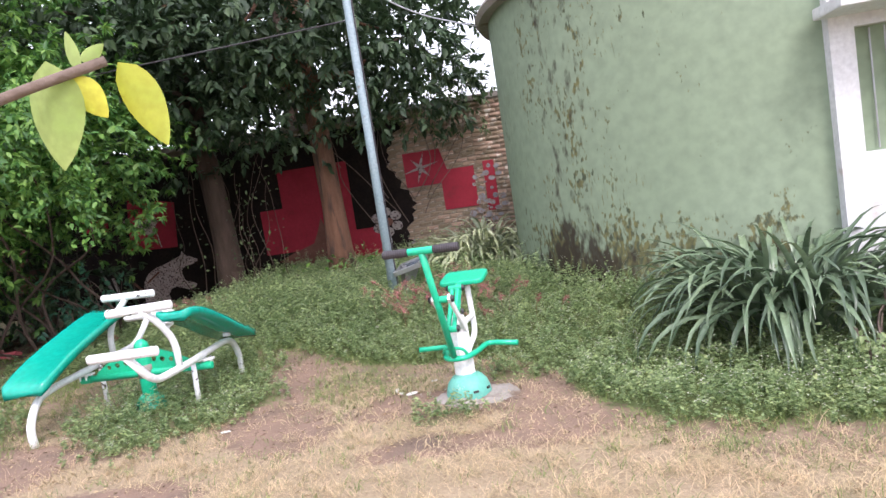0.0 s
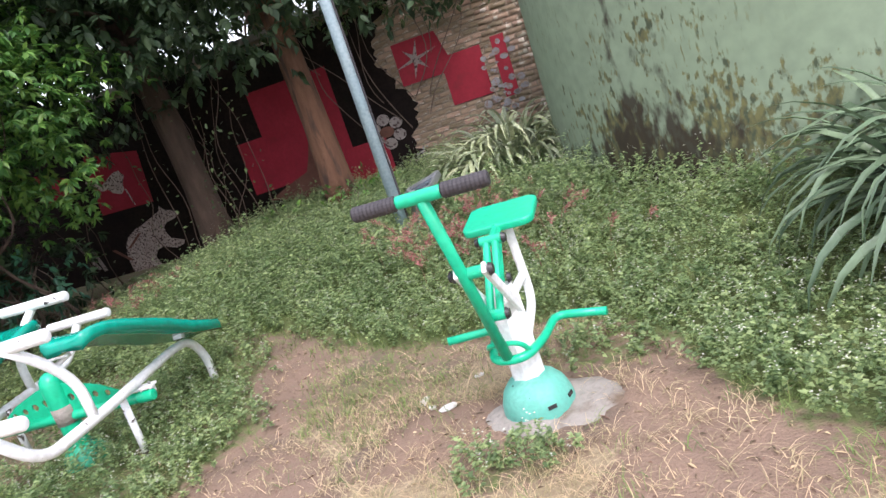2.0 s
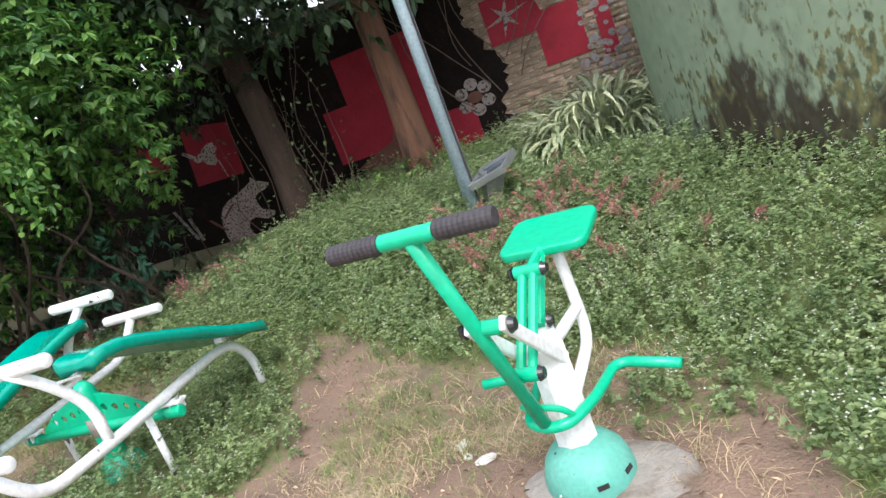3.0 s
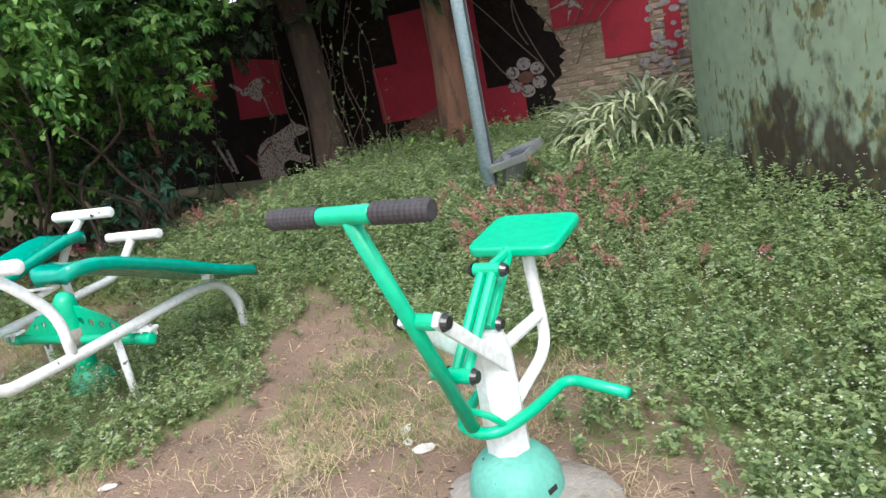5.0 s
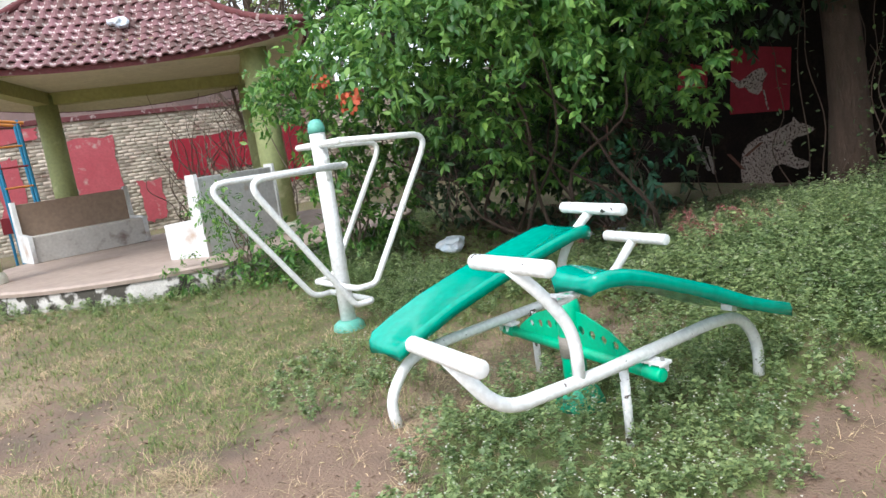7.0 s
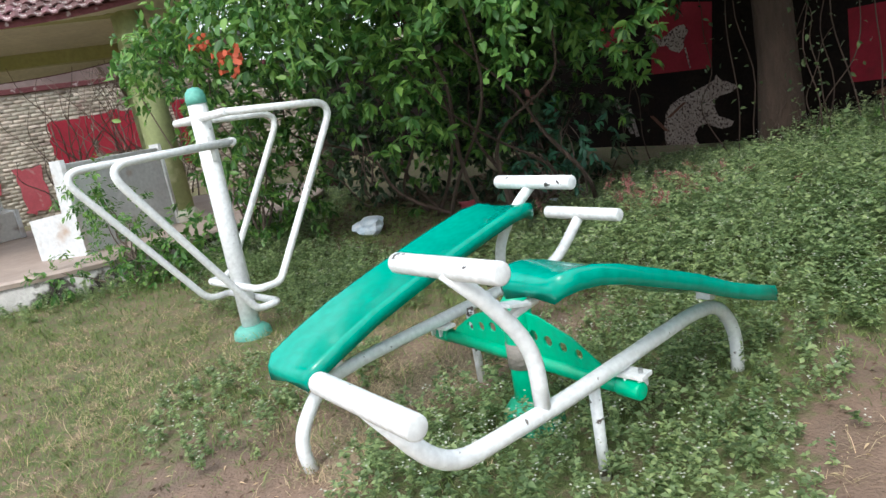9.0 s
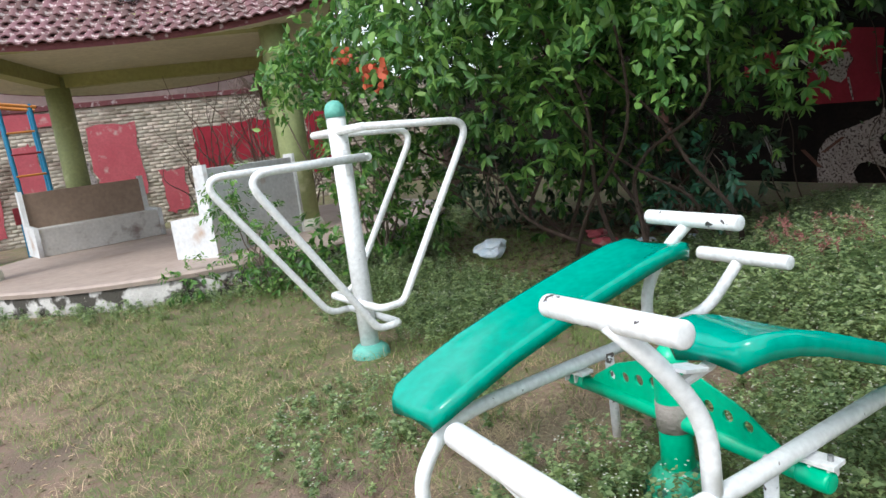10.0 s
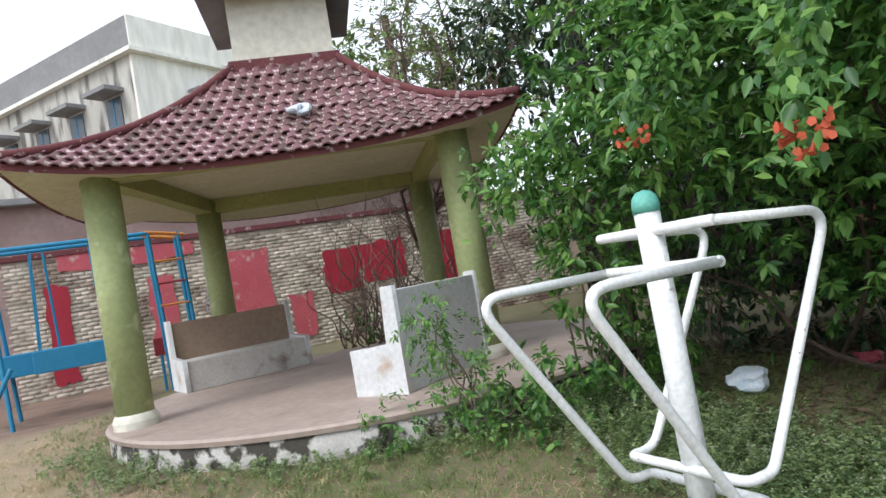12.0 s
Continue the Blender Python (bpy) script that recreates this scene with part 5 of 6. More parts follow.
def build_clump(name, at, count, spread, length, width, material, label, seed, stand=1.0):
    """A clump of strap leaves, each a part, rooted within the spread."""
    rng = random.Random(seed)
    ob = thing(name, at, 0, label, "plant")
    shapes = []
    for k in range(9):
        me = strap_leaf(length * rng.uniform(0.75, 1.15), width * rng.uniform(0.8, 1.2), rng.uniform(1.3, 2.7), rng.uniform(0.12, 0.35))
        me.materials.append(material)
        shapes.append(me)
    for i in range(count):
        r, a = spread * math.sqrt(rng.random()), rng.uniform(0, math.tau)
        leaf = new("leaf", rng.choice(shapes))
        leaf.parent = ob
        out = math.degrees(a) + rng.uniform(-50, 50)
        leaf.matrix_local = pose(r * math.cos(a), r * math.sin(a), -0.02 + 0.16 * stand * rng.random() * (1 - r / spread), rng.uniform(-14, 14), rng.uniform(-22, 26), out)
    return ob


def crown_mesh(rng, blobs, per, leaf, flat=0.25, droop=0.3, shell=0.55, width=0.5, cluster=7, spread=0.11, palmate=False):
    """Leaves in sprays through a set of ellipsoids (cx, cy, cz, rx, ry, rz); thick near the skin, open inside."""
    V, F, off = [], [], 0
    for cx, cy, cz, rx, ry, rz in blobs:
        n = int(per * rx * ry * rz)
        d = unit(rng.normal(0, 1, (n, 3)))
        rad = shell + (1.12 - shell) * rng.random((n, 1)) ** 0.6
        lump = 1 + 0.28 * np.sin(d[:, :1] * 5 + cx) * np.sin(d[:, 1:2] * 6 + cy) + 0.16 * np.sin(d[:, 2:3] * 9 + cz)
        c = np.array([cx, cy, cz]) + d * rad * lump * np.array([rx, ry, rz])
        out = unit(d + rng.normal(0, 0.45, d.shape) + np.array([0, 0, -droop]))
        # each spray: leaflets in two rows along a short twig
        t = np.linspace(0, 1, cluster)[None, :, None]
        base = c[:, None, :] + out[:, None, :] * (t - 0.3) * spread * cluster / 4
        side = unit(np.cross(out, rng.normal(0, 1, out.shape)))
        sign = np.where(np.arange(cluster) % 2, 1.0, -1.0)[None, :, None]
        way = unit(out[:, None, :] * 0.7 + side[:, None, :] * sign * 0.9 + rng.normal(0, 0.22, base.shape) + np.array([0, 0, -0.25]))
        if palmate:
            a = (np.arange(cluster) - (cluster - 1) / 2)[None, :, None] * 0.62
            flatside = unit(np.cross(out, np.array([0, 0, 1.0]) + 0.4 * rng.normal(0, 1, out.shape)))
            way = unit(out[:, None, :] * np.cos(a) + flatside[:, None, :] * np.sin(a) + rng.normal(0, 0.12, base.shape) + np.array([0, 0, -0.2]))
        nor = unit(np.array([0, 0, 1.0]) + d[:, None, :] * 0.5 + rng.normal(0, flat, base.shape))
        ln = leaf * rng.uniform(0.65, 1.3, base.shape[:2])
        v, f = leaf_mesh(base.reshape(-1, 3), way.reshape(-1, 3), nor.reshape(-1, 3), ln.ravel(), ln.ravel() * width)
        V.append(v)
        F.append(f + off)
        off += len(v)
    return np.concatenate(V), np.concatenate(F)


def limb(bm, a, b, r0, r1, rng, kink=0.12, seg=8, steps=6):
    a, b = Vector(a), Vector(b)
    pts, rad = [], []
    k = kink * (b - a).length
    waves = [(n, rng.uniform(-k, k) / n, rng.uniform(-k, k) / n, rng.uniform(-k, k) / n * 0.4) for n in (1, 2, 3, 5)]
    steps *= 3
    for i in range(steps + 1):
        t = i / steps
        p = a.lerp(b, t)
        for n, u, v, w in waves:
            p += Vector((u, v, w)) * math.sin(math.pi * n * t)
        pts.append(p)
        rad.append(r0 * (1 - t) + r1 * t)
    add_tube(bm, pts, rad, seg)
    return pts


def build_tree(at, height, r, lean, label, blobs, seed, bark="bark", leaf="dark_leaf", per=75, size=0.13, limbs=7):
    rng = random.Random(seed)
    nrng = np.random.default_rng(seed)
    x, y = at
    ob = thing("tree", (x, y, float(land(x, y))), 0, label, "tree")
    bm = bmesh.new()
    pts, rad = [], []
    for i in range(12):
        t = i / 11
        pts.append((lean[0] * t + 0.05 * math.sin(5 * t + seed), lean[1] * t + 0.04 * math.sin(4 * t), -0.1 + height * t))
        rad.append(r * (1.35 - 0.35 * min(1, t * 7)) * (1 - 0.45 * t))
    add_tube(bm, pts, rad, 18)
    for v in bm.verts:
        k = 1 + 0.10 * noise.noise(Vector((v.co.x * 5, v.co.y * 5, v.co.z * 1.2)))
        c = Vector((lean[0], lean[1], 0)) * (v.co.z / height)
        v.co.x, v.co.y = c.x + (v.co.x - c.x) * k, c.y + (v.co.y - c.y) * k
    part("trunk", bm, M[bark], ob, "", True)
    for i in range(limbs):
        t = 0.45 + 0.5 * i / limbs
        p = Vector(pts[int(t * 11)])
        b = blobs[i % len(blobs)]
        q = Vector((b[0] - x, b[1] - y, b[2] - ob.location.z)) + Vector((rng.uniform(-0.5, 0.5), rng.uniform(-0.5, 0.5), rng.uniform(-0.4, 0.4)))
        bm = bmesh.new()
        limb(bm, p, q, r * 0.35, 0.02, rng)
        part("limb", bm, M[bark], ob, "", True)
    v, f = crown_mesh(nrng, [(b[0] - x, b[1] - y, b[2] - ob.location.z, *b[3:]) for b in blobs], per, size)
    raw("crown", v, f, M[leaf], ob)
    return ob


def build_creeper():
    """The flowering creeper that hangs over the thicket beside the pavilion."""
    rng, nrng = random.Random(21), np.random.default_rng(21)
    ob = thing("trumpet_creeper", (-5.7, 8.4, float(land(-5.7, 8.4))), 0, "large dark green creeper with orange trumpet flowers", "shrub")
    o = ob.location
    blobs = [(-5.6, 8.2, 3.4, 1.7, 1.3, 1.2), (-4.6, 7.9, 3.0, 1.1, 1.0, 0.9), (-6.6, 7.6, 2.9, 1.0, 0.9, 1.0), (-5.5, 7.1, 2.65, 1.0, 0.7, 0.7), (-4.3, 7.2, 2.6, 0.8, 0.6, 0.6),
             (-6.9, 7.4, 1.9, 0.6, 0.6, 0.7), (-4.9, 7.3, 1.75, 0.45, 0.4, 0.65), (-6.0, 7.7, 1.75, 0.5, 0.45, 0.5), (-6.4, 9.2, 2.2, 1.0, 1.0, 1.6), (-4.3, 9.0, 2.6, 0.9, 0.9, 1.0), (-5.2, 9.6, 3.0, 1.5, 1.0, 1.5),
             (-5.6, 8.0, 4.9, 1.9, 1.5, 0.9), (-7.2, 8.6, 4.3, 1.1, 1.0, 0.9), (-4.1, 7.9, 3.2, 0.7, 0.7, 0.5), (-6.1, 6.5, 2.3, 0.5, 0.4, 0.35)]
    v, f = crown_mesh(nrng, [(b[0] - o.x, b[1] - o.y, b[2] - o.z, *b[3:]) for b in blobs], 430, 0.108, 0.35, 0.5, 0.5, 0.40, 7, 0.0, True)
    leaves, faces = [v], [f]
    for i in range(10):
        bm = bmesh.new()
        a = (rng.uniform(-1.2, 1.2), rng.uniform(-0.6, 0.9), 0)
        b = blobs[i % len(blobs)]
        limb(bm, a, (b[0] - o.x, b[1] - o.y, b[2] - o.z), 0.022, 0.006, rng, 0.16, 6)
        part("stem", bm, M["bark_grey"], ob)
    # hanging sprays at the front
    for bx, by, bz, dx, dy, drop in ((-4.6, 6.35, 2.62, 0.47, -0.86, 0.76), (-4.75, 6.55, 2.75, 0.1, -0.35, 0.9), (-5.35, 6.35, 2.6, -0.1, -0.4, 0.5), (-6.0, 6.2, 2.45, -0.5, -0.4, 0.45), (-3.95, 7.2, 2.75, 0.3, -0.2, 1.15), (-3.75, 7.3, 2.7, 0.2, -0.25, 1.1), (-4.15, 7.0, 2.6, 0.2, -0.3, 0.8), (-3.9, 7.5, 2.8, 0.2, -0.2, 0.8), (-4.2, 6.6, 2.75, 0.25, -0.4, 0.55), (-6.6, 6.5, 2.4, -0.6, -0.4, 0.5), (-3.9, 6.7, 3.1, 0.4, -0.5, 0.5)):
        n = 16
        t = np.linspace(0, 1, n)
        c = np.stack([bx + dx * t, by + dy * t, bz - drop * t ** 1.7], 1) - np.array(o)
        base = np.repeat(c, 14, axis=0) + nrng.normal(0, 0.075, (n * 14, 3))
        way = unit(nrng.normal(0, 0.8, base.shape) + np.array([dx, dy, -0.6]))
        ln = nrng.uniform(0.05, 0.11, len(base))
        v, f = leaf_mesh(base, way, unit(np.array([0, -0.3, 1.0]) + nrng.normal(0, 0.4, base.shape)), ln, ln * 0.48)
        faces.append(f + sum(len(q) for q in leaves))
        leaves.append(v)
    raw("crown", np.concatenate(leaves), np.concatenate(faces), M["creeper_leaf"], ob)
    # flowers
    for fx, fy, fz, cnt in ((-4.13, 5.48, 1.83, 24), (-5.42, 5.97, 2.11, 9), (-5.33, 5.95, 2.12, 7)):
        for i in range(cnt):
            bm = bmesh.new()
            a, s = rng.uniform(0, math.tau), rng.uniform(0.02, 0.07)
            p = Vector((fx - o.x + s * math.cos(a), fy - o.y + s * math.sin(a) * 0.6, fz - o.z + rng.uniform(-0.06, 0.06)))
            d = Vector((math.cos(a) * 0.6, -0.7 + 0.5 * math.sin(a), rng.uniform(-0.4, 0.3))).normalized()
            add_tube(bm, [p, p + d * 0.03, p + d * 0.05, p + d * 0.058], [0.004, 0.007, 0.011, 0.017], 5)
            part("flower", bm, M["orange_petal"], ob, "orange trumpet flower")
    return ob


build_clump("lily_clump", (2.62, 5.1, float(land(2.6, 5.1)) + 0.06), 300, 0.58, 1.10, 0.052, M["lily_leaf"], "big clump of dark strap-leaved lily", 3, 1.6)
build_clump("striped_lily_clump", (0.62, 9.5, float(land(0.62, 9.5)) + 0.22), 299, 0.72, 0.66, 0.046, M["striped_leaf"], "striped yellow-green lily clump by the round wall", 4, 2.4)
build_tree((-1.66, 11.2), 7.5, 0.20, (-0.38, 0.2), "tall tree with smooth reddish-brown trunk",
           [(-2.2, 11.0, 5.2, 2.4, 1.6, 1.3), (-1.2, 10.4, 3.9, 1.3, 0.8, 0.7), (-2.6, 11.2, 3.3, 0.9, 0.5, 0.6), (-0.3, 10.9, 4.2, 1.0, 0.9, 0.9), (-1.2, 11.3, 3.3, 0.9, 0.5, 0.5), (-3.2, 10.4, 4.2, 1.5, 1.3, 0.9), (-1.8, 9.8, 4.4, 1.5, 1.2, 0.8), (0.2, 11.4, 3.3, 0.6, 0.5, 0.6), (0.5, 11.7, 4.7, 0.8, 0.6, 0.8), (-1.2, 12.4, 3.6, 1.6, 0.5, 0.55), (-0.2, 11.1, 3.15, 0.9, 0.5, 0.65), (0.55, 11.4, 3.2, 0.5, 0.4, 0.6), (-1.1, 10.8, 3.1, 0.7, 0.5, 0.6), (-2.3, 10.8, 3.0, 0.9, 0.5, 0.6), (-0.2, 11.0, 3.9, 1.0, 0.5, 0.6)], 31, per=150, size=0.15)
build_tree((-3.66, 11.5), 6.5, 0.22, (-0.3, 0.1), "grey-brown tree trunk hung with creepers",
           [(-4.6, 11.2, 4.4, 1.7, 1.3, 1.2), (-3.6, 10.6, 3.5, 1.2, 0.8, 0.7), (-5.4, 10.6, 3.7, 1.3, 1.2, 1.0), (-4.3, 11.4, 2.7, 0.9, 0.5, 0.5), (-2.9, 11.5, 3.0, 0.7, 0.5, 0.5), (-5.0, 9.8, 4.6, 1.4, 1.1, 0.9), (-4.2, 12.8, 3.6, 2.0, 0.5, 0.6), (-5.6, 12.0, 2.6, 1.0, 0.5, 0.5)], 32, "bark_grey", per=190, size=0.15)
build_tree((-7.4, 12.2), 6.0, 0.16, (0.4, -0.2), "dark tree in the thicket by the wall",
           [(-7.0, 11.6, 4.4, 1.9, 1.4, 1.4), (-8.6, 11.0, 4.0, 1.6, 1.4, 1.3), (-6.6, 10.6, 3.1, 1.2, 1.0, 1.2), (-8.2, 10.2, 2.4, 1.1, 0.9, 1.2), (-7.2, 10.9, 1.5, 0.9, 0.7, 0.8)], 33, "bark_grey", per=110, size=0.15)
build_tree((-10.6, 10.4), 6.0, 0.14, (0.5, -0.5), "dark leafy tree behind the pavilion",
           [(-9.9, 9.4, 4.9, 1.5, 1.2, 1.1), (-8.5, 8.7, 4.4, 1.0, 0.8, 0.8), (-11.8, 10.4, 5.4, 1.5, 1.2, 1.1), (-9.2, 9.3, 3.3, 0.9, 0.8, 0.7), (-8.7, 9.0, 2.5, 0.9, 0.7, 0.8), (-9.9, 9.6, 2.4, 0.9, 0.6, 0.8), (-8.3, 9.4, 1.4, 0.8, 0.6, 0.7)], 37, "bark_grey", per=120, size=0.13)
# trees behind the wall
build_tree((-3.0, 15.6), 8.0, 0.2, (0.2, 0), "dark leafy tree behind the boundary wall",
           [(-3.0, 15.4, 6.4, 3.0, 1.6, 2.2), (-0.4, 15.2, 5.2, 1.6, 1.2, 1.8), (-5.8, 15.4, 5.6, 2.4, 1.5, 2.2), (-3.0, 15.0, 3.8, 2.6, 1.0, 0.9)], 34, "bark_grey", per=50, size=0.24)
build_tree((-10.5, 16.8), 8.0, 0.2, (0.2, 0), "dark leafy tree beyond the far corner",
           [(-10.5, 16.4, 6.0, 2.6, 1.6, 2.4), (-8.0, 16.0, 5.2, 2.2, 1.4, 2.0), (-13.2, 16.4, 5.0, 2.2, 1.6, 2.2)], 35, "bark_grey", per=60, size=0.24)
build_tree((-19.5, 11.5), 8.5, 0.2, (0.3, 0), "yellow-green tree beyond the side wall",
           [(-19.5, 11.5, 6.6, 2.6, 2.4, 1.9), (-18.6, 9.3, 5.8, 1.6, 1.7, 1.6), (-19.0, 14.0, 6.2, 2.4, 2.4, 2.2)], 36, "bark_grey", "grass_green", per=30, size=0.2)
build_creeper()
build_weeds()
build_grass()


# ---- thicket, shrubs and litter ----
def build_shrub(at, blobs, label, seed, leaf="creeper_leaf", size=0.07, per=900, name="shrub"):
    nrng, rng = np.random.default_rng(seed), random.Random(seed)
    x, y = at
    ob = thing(name, (x, y, float(land(x, y))), 0, label, "shrub")
    o = ob.location
    loc = [(b[0] - x, b[1] - y, b[2] - o.z, *b[3:]) for b in blobs]
    v, f = crown_mesh(nrng, loc, per, size, 0.35, 0.2, 0.35, 0.45, 6, 0.05)
    raw("crown", v, f, M[leaf], ob)
    for b in loc:
        for k in range(3):
            bm = bmesh.new()
            limb(bm, (rng.uniform(-0.08, 0.08), rng.uniform(-0.08, 0.08), -0.03), (b[0] + rng.uniform(-0.2, 0.2), b[1] + rng.uniform(-0.2, 0.2), b[2] + 0.3 * b[5]), 0.012, 0.004, rng, 0.12, 5)
            part("stem", bm, M["twig"], ob)
    return ob


build_shrub((-7.35, 5.75), [(-7.3, 5.75, 0.75, 0.35, 0.32, 0.40), (-7.5, 5.6, 1.15, 0.28, 0.25, 0.32), (-7.1, 5.95, 0.45, 0.4, 0.35, 0.25), (-7.55, 5.2, 0.5, 0.3, 0.3, 0.2)], "young leafy shrub beside the pavilion column", 41, size=0.055, per=2600)
build_shrub((-7.0, 6.9), [(-7.0, 6.9, 1.9, 0.5, 0.45, 0.5), (-7.2, 6.5, 2.25, 0.5, 0.35, 0.35), (-6.7, 6.6, 1.4, 0.4, 0.35, 0.5), (-6.8, 6.9, 0.7, 0.35, 0.3, 0.4), (-6.95, 6.35, 0.5, 0.45, 0.4, 0.32), (-7.0, 7.4, 0.9, 0.45, 0.4, 0.6)], "creeper shrub leaning on the pavilion", 42, per=1500, size=0.085)
build_shrub((-4.75, 9.2), [(-4.75, 9.2, 0.9, 0.4, 0.35, 0.3), (-5.05, 9.0, 0.65, 0.45, 0.4, 0.35)], "bluish ferny shrub under the trees", 43, "bluish_leaf", 0.09, 500)
build_shrub((-1.4, 10.6), [(-1.4, 10.6, 0.55, 0.5, 0.35, 0.25), (-2.4, 10.7, 0.45, 0.6, 0.35, 0.22), (-3.2, 10.4, 0.28, 0.5, 0.35, 0.2)], "low weedy shrub along the mural wall", 44, "creeper_leaf", 0.07, 500)
build_shrub((-0.4, 13.2), [(-0.9, 12.25, 3.0, 0.75, 0.28, 0.42), (0.0, 12.1, 3.05, 0.75, 0.28, 0.45), (0.75, 12.0, 3.0, 0.5, 0.28, 0.5), (-2.0, 12.35, 3.0, 0.75, 0.28, 0.4), (1.15, 12.0, 3.4, 0.4, 0.25, 0.4), (-0.2, 12.2, 3.6, 0.95, 0.3, 0.4)], "leafy climber hanging over the top of the mural wall", 49, "vine_leaf", 0.09, 800)
build_shrub((2.6, 4.05), [(2.6, 4.1, 0.22, 0.5, 0.45, 0.2), (3.0, 4.3, 0.35, 0.4, 0.4, 0.3)], "low leafy shrub at the foot of the lily", 45, "weed_leaf", 0.05, 900)


def build_bare_tree():
    """Leafless grey branches beside the pavilion roof."""
    rng = random.Random(51)
    ob = thing("bare_tree", (-13.6, 8.8, float(land(-13.6, 8.8))), 0, "bare grey-branched tree behind the pavilion", "tree")
    bm = bmesh.new()
    limb(bm, (0, 0, -0.1), (0.5, -0.3, 3.0), 0.10, 0.07, rng, 0.05, 10)
    part("trunk", bm, M["twig"], ob, "", True)
    for i in range(11):
        bm = bmesh.new()
        a = (0.5 * (0.3 + 0.07 * i), -0.3 * (0.3 + 0.07 * i), 0.9 + 0.2 * i)
        b = (rng.uniform(-1.2, 3.0), rng.uniform(-1.6, 1.6), rng.uniform(3.2, 6.8))
        pts = limb(bm, a, b, 0.04, 0.012, rng, 0.14, 6)
        for p in pts[2:]:
            for _ in range(3):
                q = p + Vector((rng.uniform(-0.8, 0.8), rng.uniform(-0.6, 0.6), rng.uniform(-0.5, 0.6)))
                limb(bm, p, q, 0.012, 0.003, rng, 0.15, 4, 4)
        part("branch", bm, M["twig"], ob)
    nrng = np.random.default_rng(51)
    v, f = crown_mesh(nrng, [(0.9, 0.8, 5.2, 1.6, 1.4, 1.0), (-0.6, 0.3, 5.4, 1.2, 1.2, 0.9), (1.9, 0.8, 6.2, 1.4, 1.2, 0.9), (2.2, 1.6, 4.6, 1.0, 0.9, 0.9)], 60, 0.10, shell=0.2)
    raw("crown", v, f, M["grass_green"], ob, "thin yellow-green foliage")


build_bare_tree()


def build_thicket_twigs():
    rng = random.Random(52)
    ob = thing("dead_branches", (-13.9, 7.9, float(land(-13.9, 7.9))), 0, "tangle of dead brushwood behind the pavilion", "brushwood")
    for i in range(70):
        bm = bmesh.new()
        a = (rng.uniform(-0.8, 0.8), rng.uniform(-0.9, 1.4), rng.uniform(-0.05, 0.1))
        b = (a[0] + rng.uniform(-1.0, 1.0), a[1] + rng.uniform(-1.0, 1.0), rng.uniform(1.2, 3.0))
        limb(bm, a, b, 0.016, 0.004, rng, 0.14, 4, 5)
        part("twig", bm, M["twig"], ob)


build_thicket_twigs()


def build_sapling():
    """A thin sapling beside the start, whose tip carries a few yellowing leaves."""
    ob = thing("sapling", (-1.15, 0.72, float(land(-1.15, 0.72))), 0, "thin sapling with a few yellowing leaves", "sapling")
    tip = [(0, 0, -0.03), (0.03, 0.03, 0.8), (0.12, 0.06, 1.45), (0.55, 0.17, 1.70), (0.72, 0.255, 1.762)]
    part("stem", tube(fillet(tip, 0.2), 0.0075, 8), M["twig"], ob, "", True)

    def big_leaf(root, way, length, width, curl, material):
        n = 9
        way = Vector(way).normalized()
        side = way.cross(Vector((0.15, 1, 0.05))).normalized()
        up = side.cross(way)
        bm = bmesh.new()
        rows = []
        for i in range(n + 1):
            t = i / n
            w = width * (math.sin(math.pi * t ** 0.75) ** 0.8) * 0.5 + 0.001
            c = Vector(root) + way * length * t + up * curl * length * t * t
            rows.append([bm.verts.new(c - side * w + up * w * 0.3), bm.verts.new(c), bm.verts.new(c + side * w + up * w * 0.3)])
        for a, b in zip(rows, rows[1:]):
            for k in (0, 1):
                bm.faces.new((a[k], a[k + 1], b[k + 1], b[k]))
        part("leaf", bm, M[material], ob, "", True)
    big_leaf((0.648, 0.233, 1.768), (-0.10, 0.02, -1), 0.150, 0.082, 0.10, "lime_leaf")
    big_leaf((0.675, 0.24, 1.742), (0.45, 0.0, -0.75), 0.07, 0.042, 0.1, "yellow_leaf")
    big_leaf((0.735, 0.258, 1.758), (0.42, 0.05, -1), 0.135, 0.058, -0.08, "yellow_leaf")
    big_leaf((0.685, 0.245, 1.752), (-0.25, 0.0, 0.9), 0.06, 0.018, 0.2, "lime_leaf")
    big_leaf((0.690, 0.245, 1.765), (0.8, 0.1, 0.35), 0.04, 0.02, -0.2, "lime_leaf")


build_sapling()


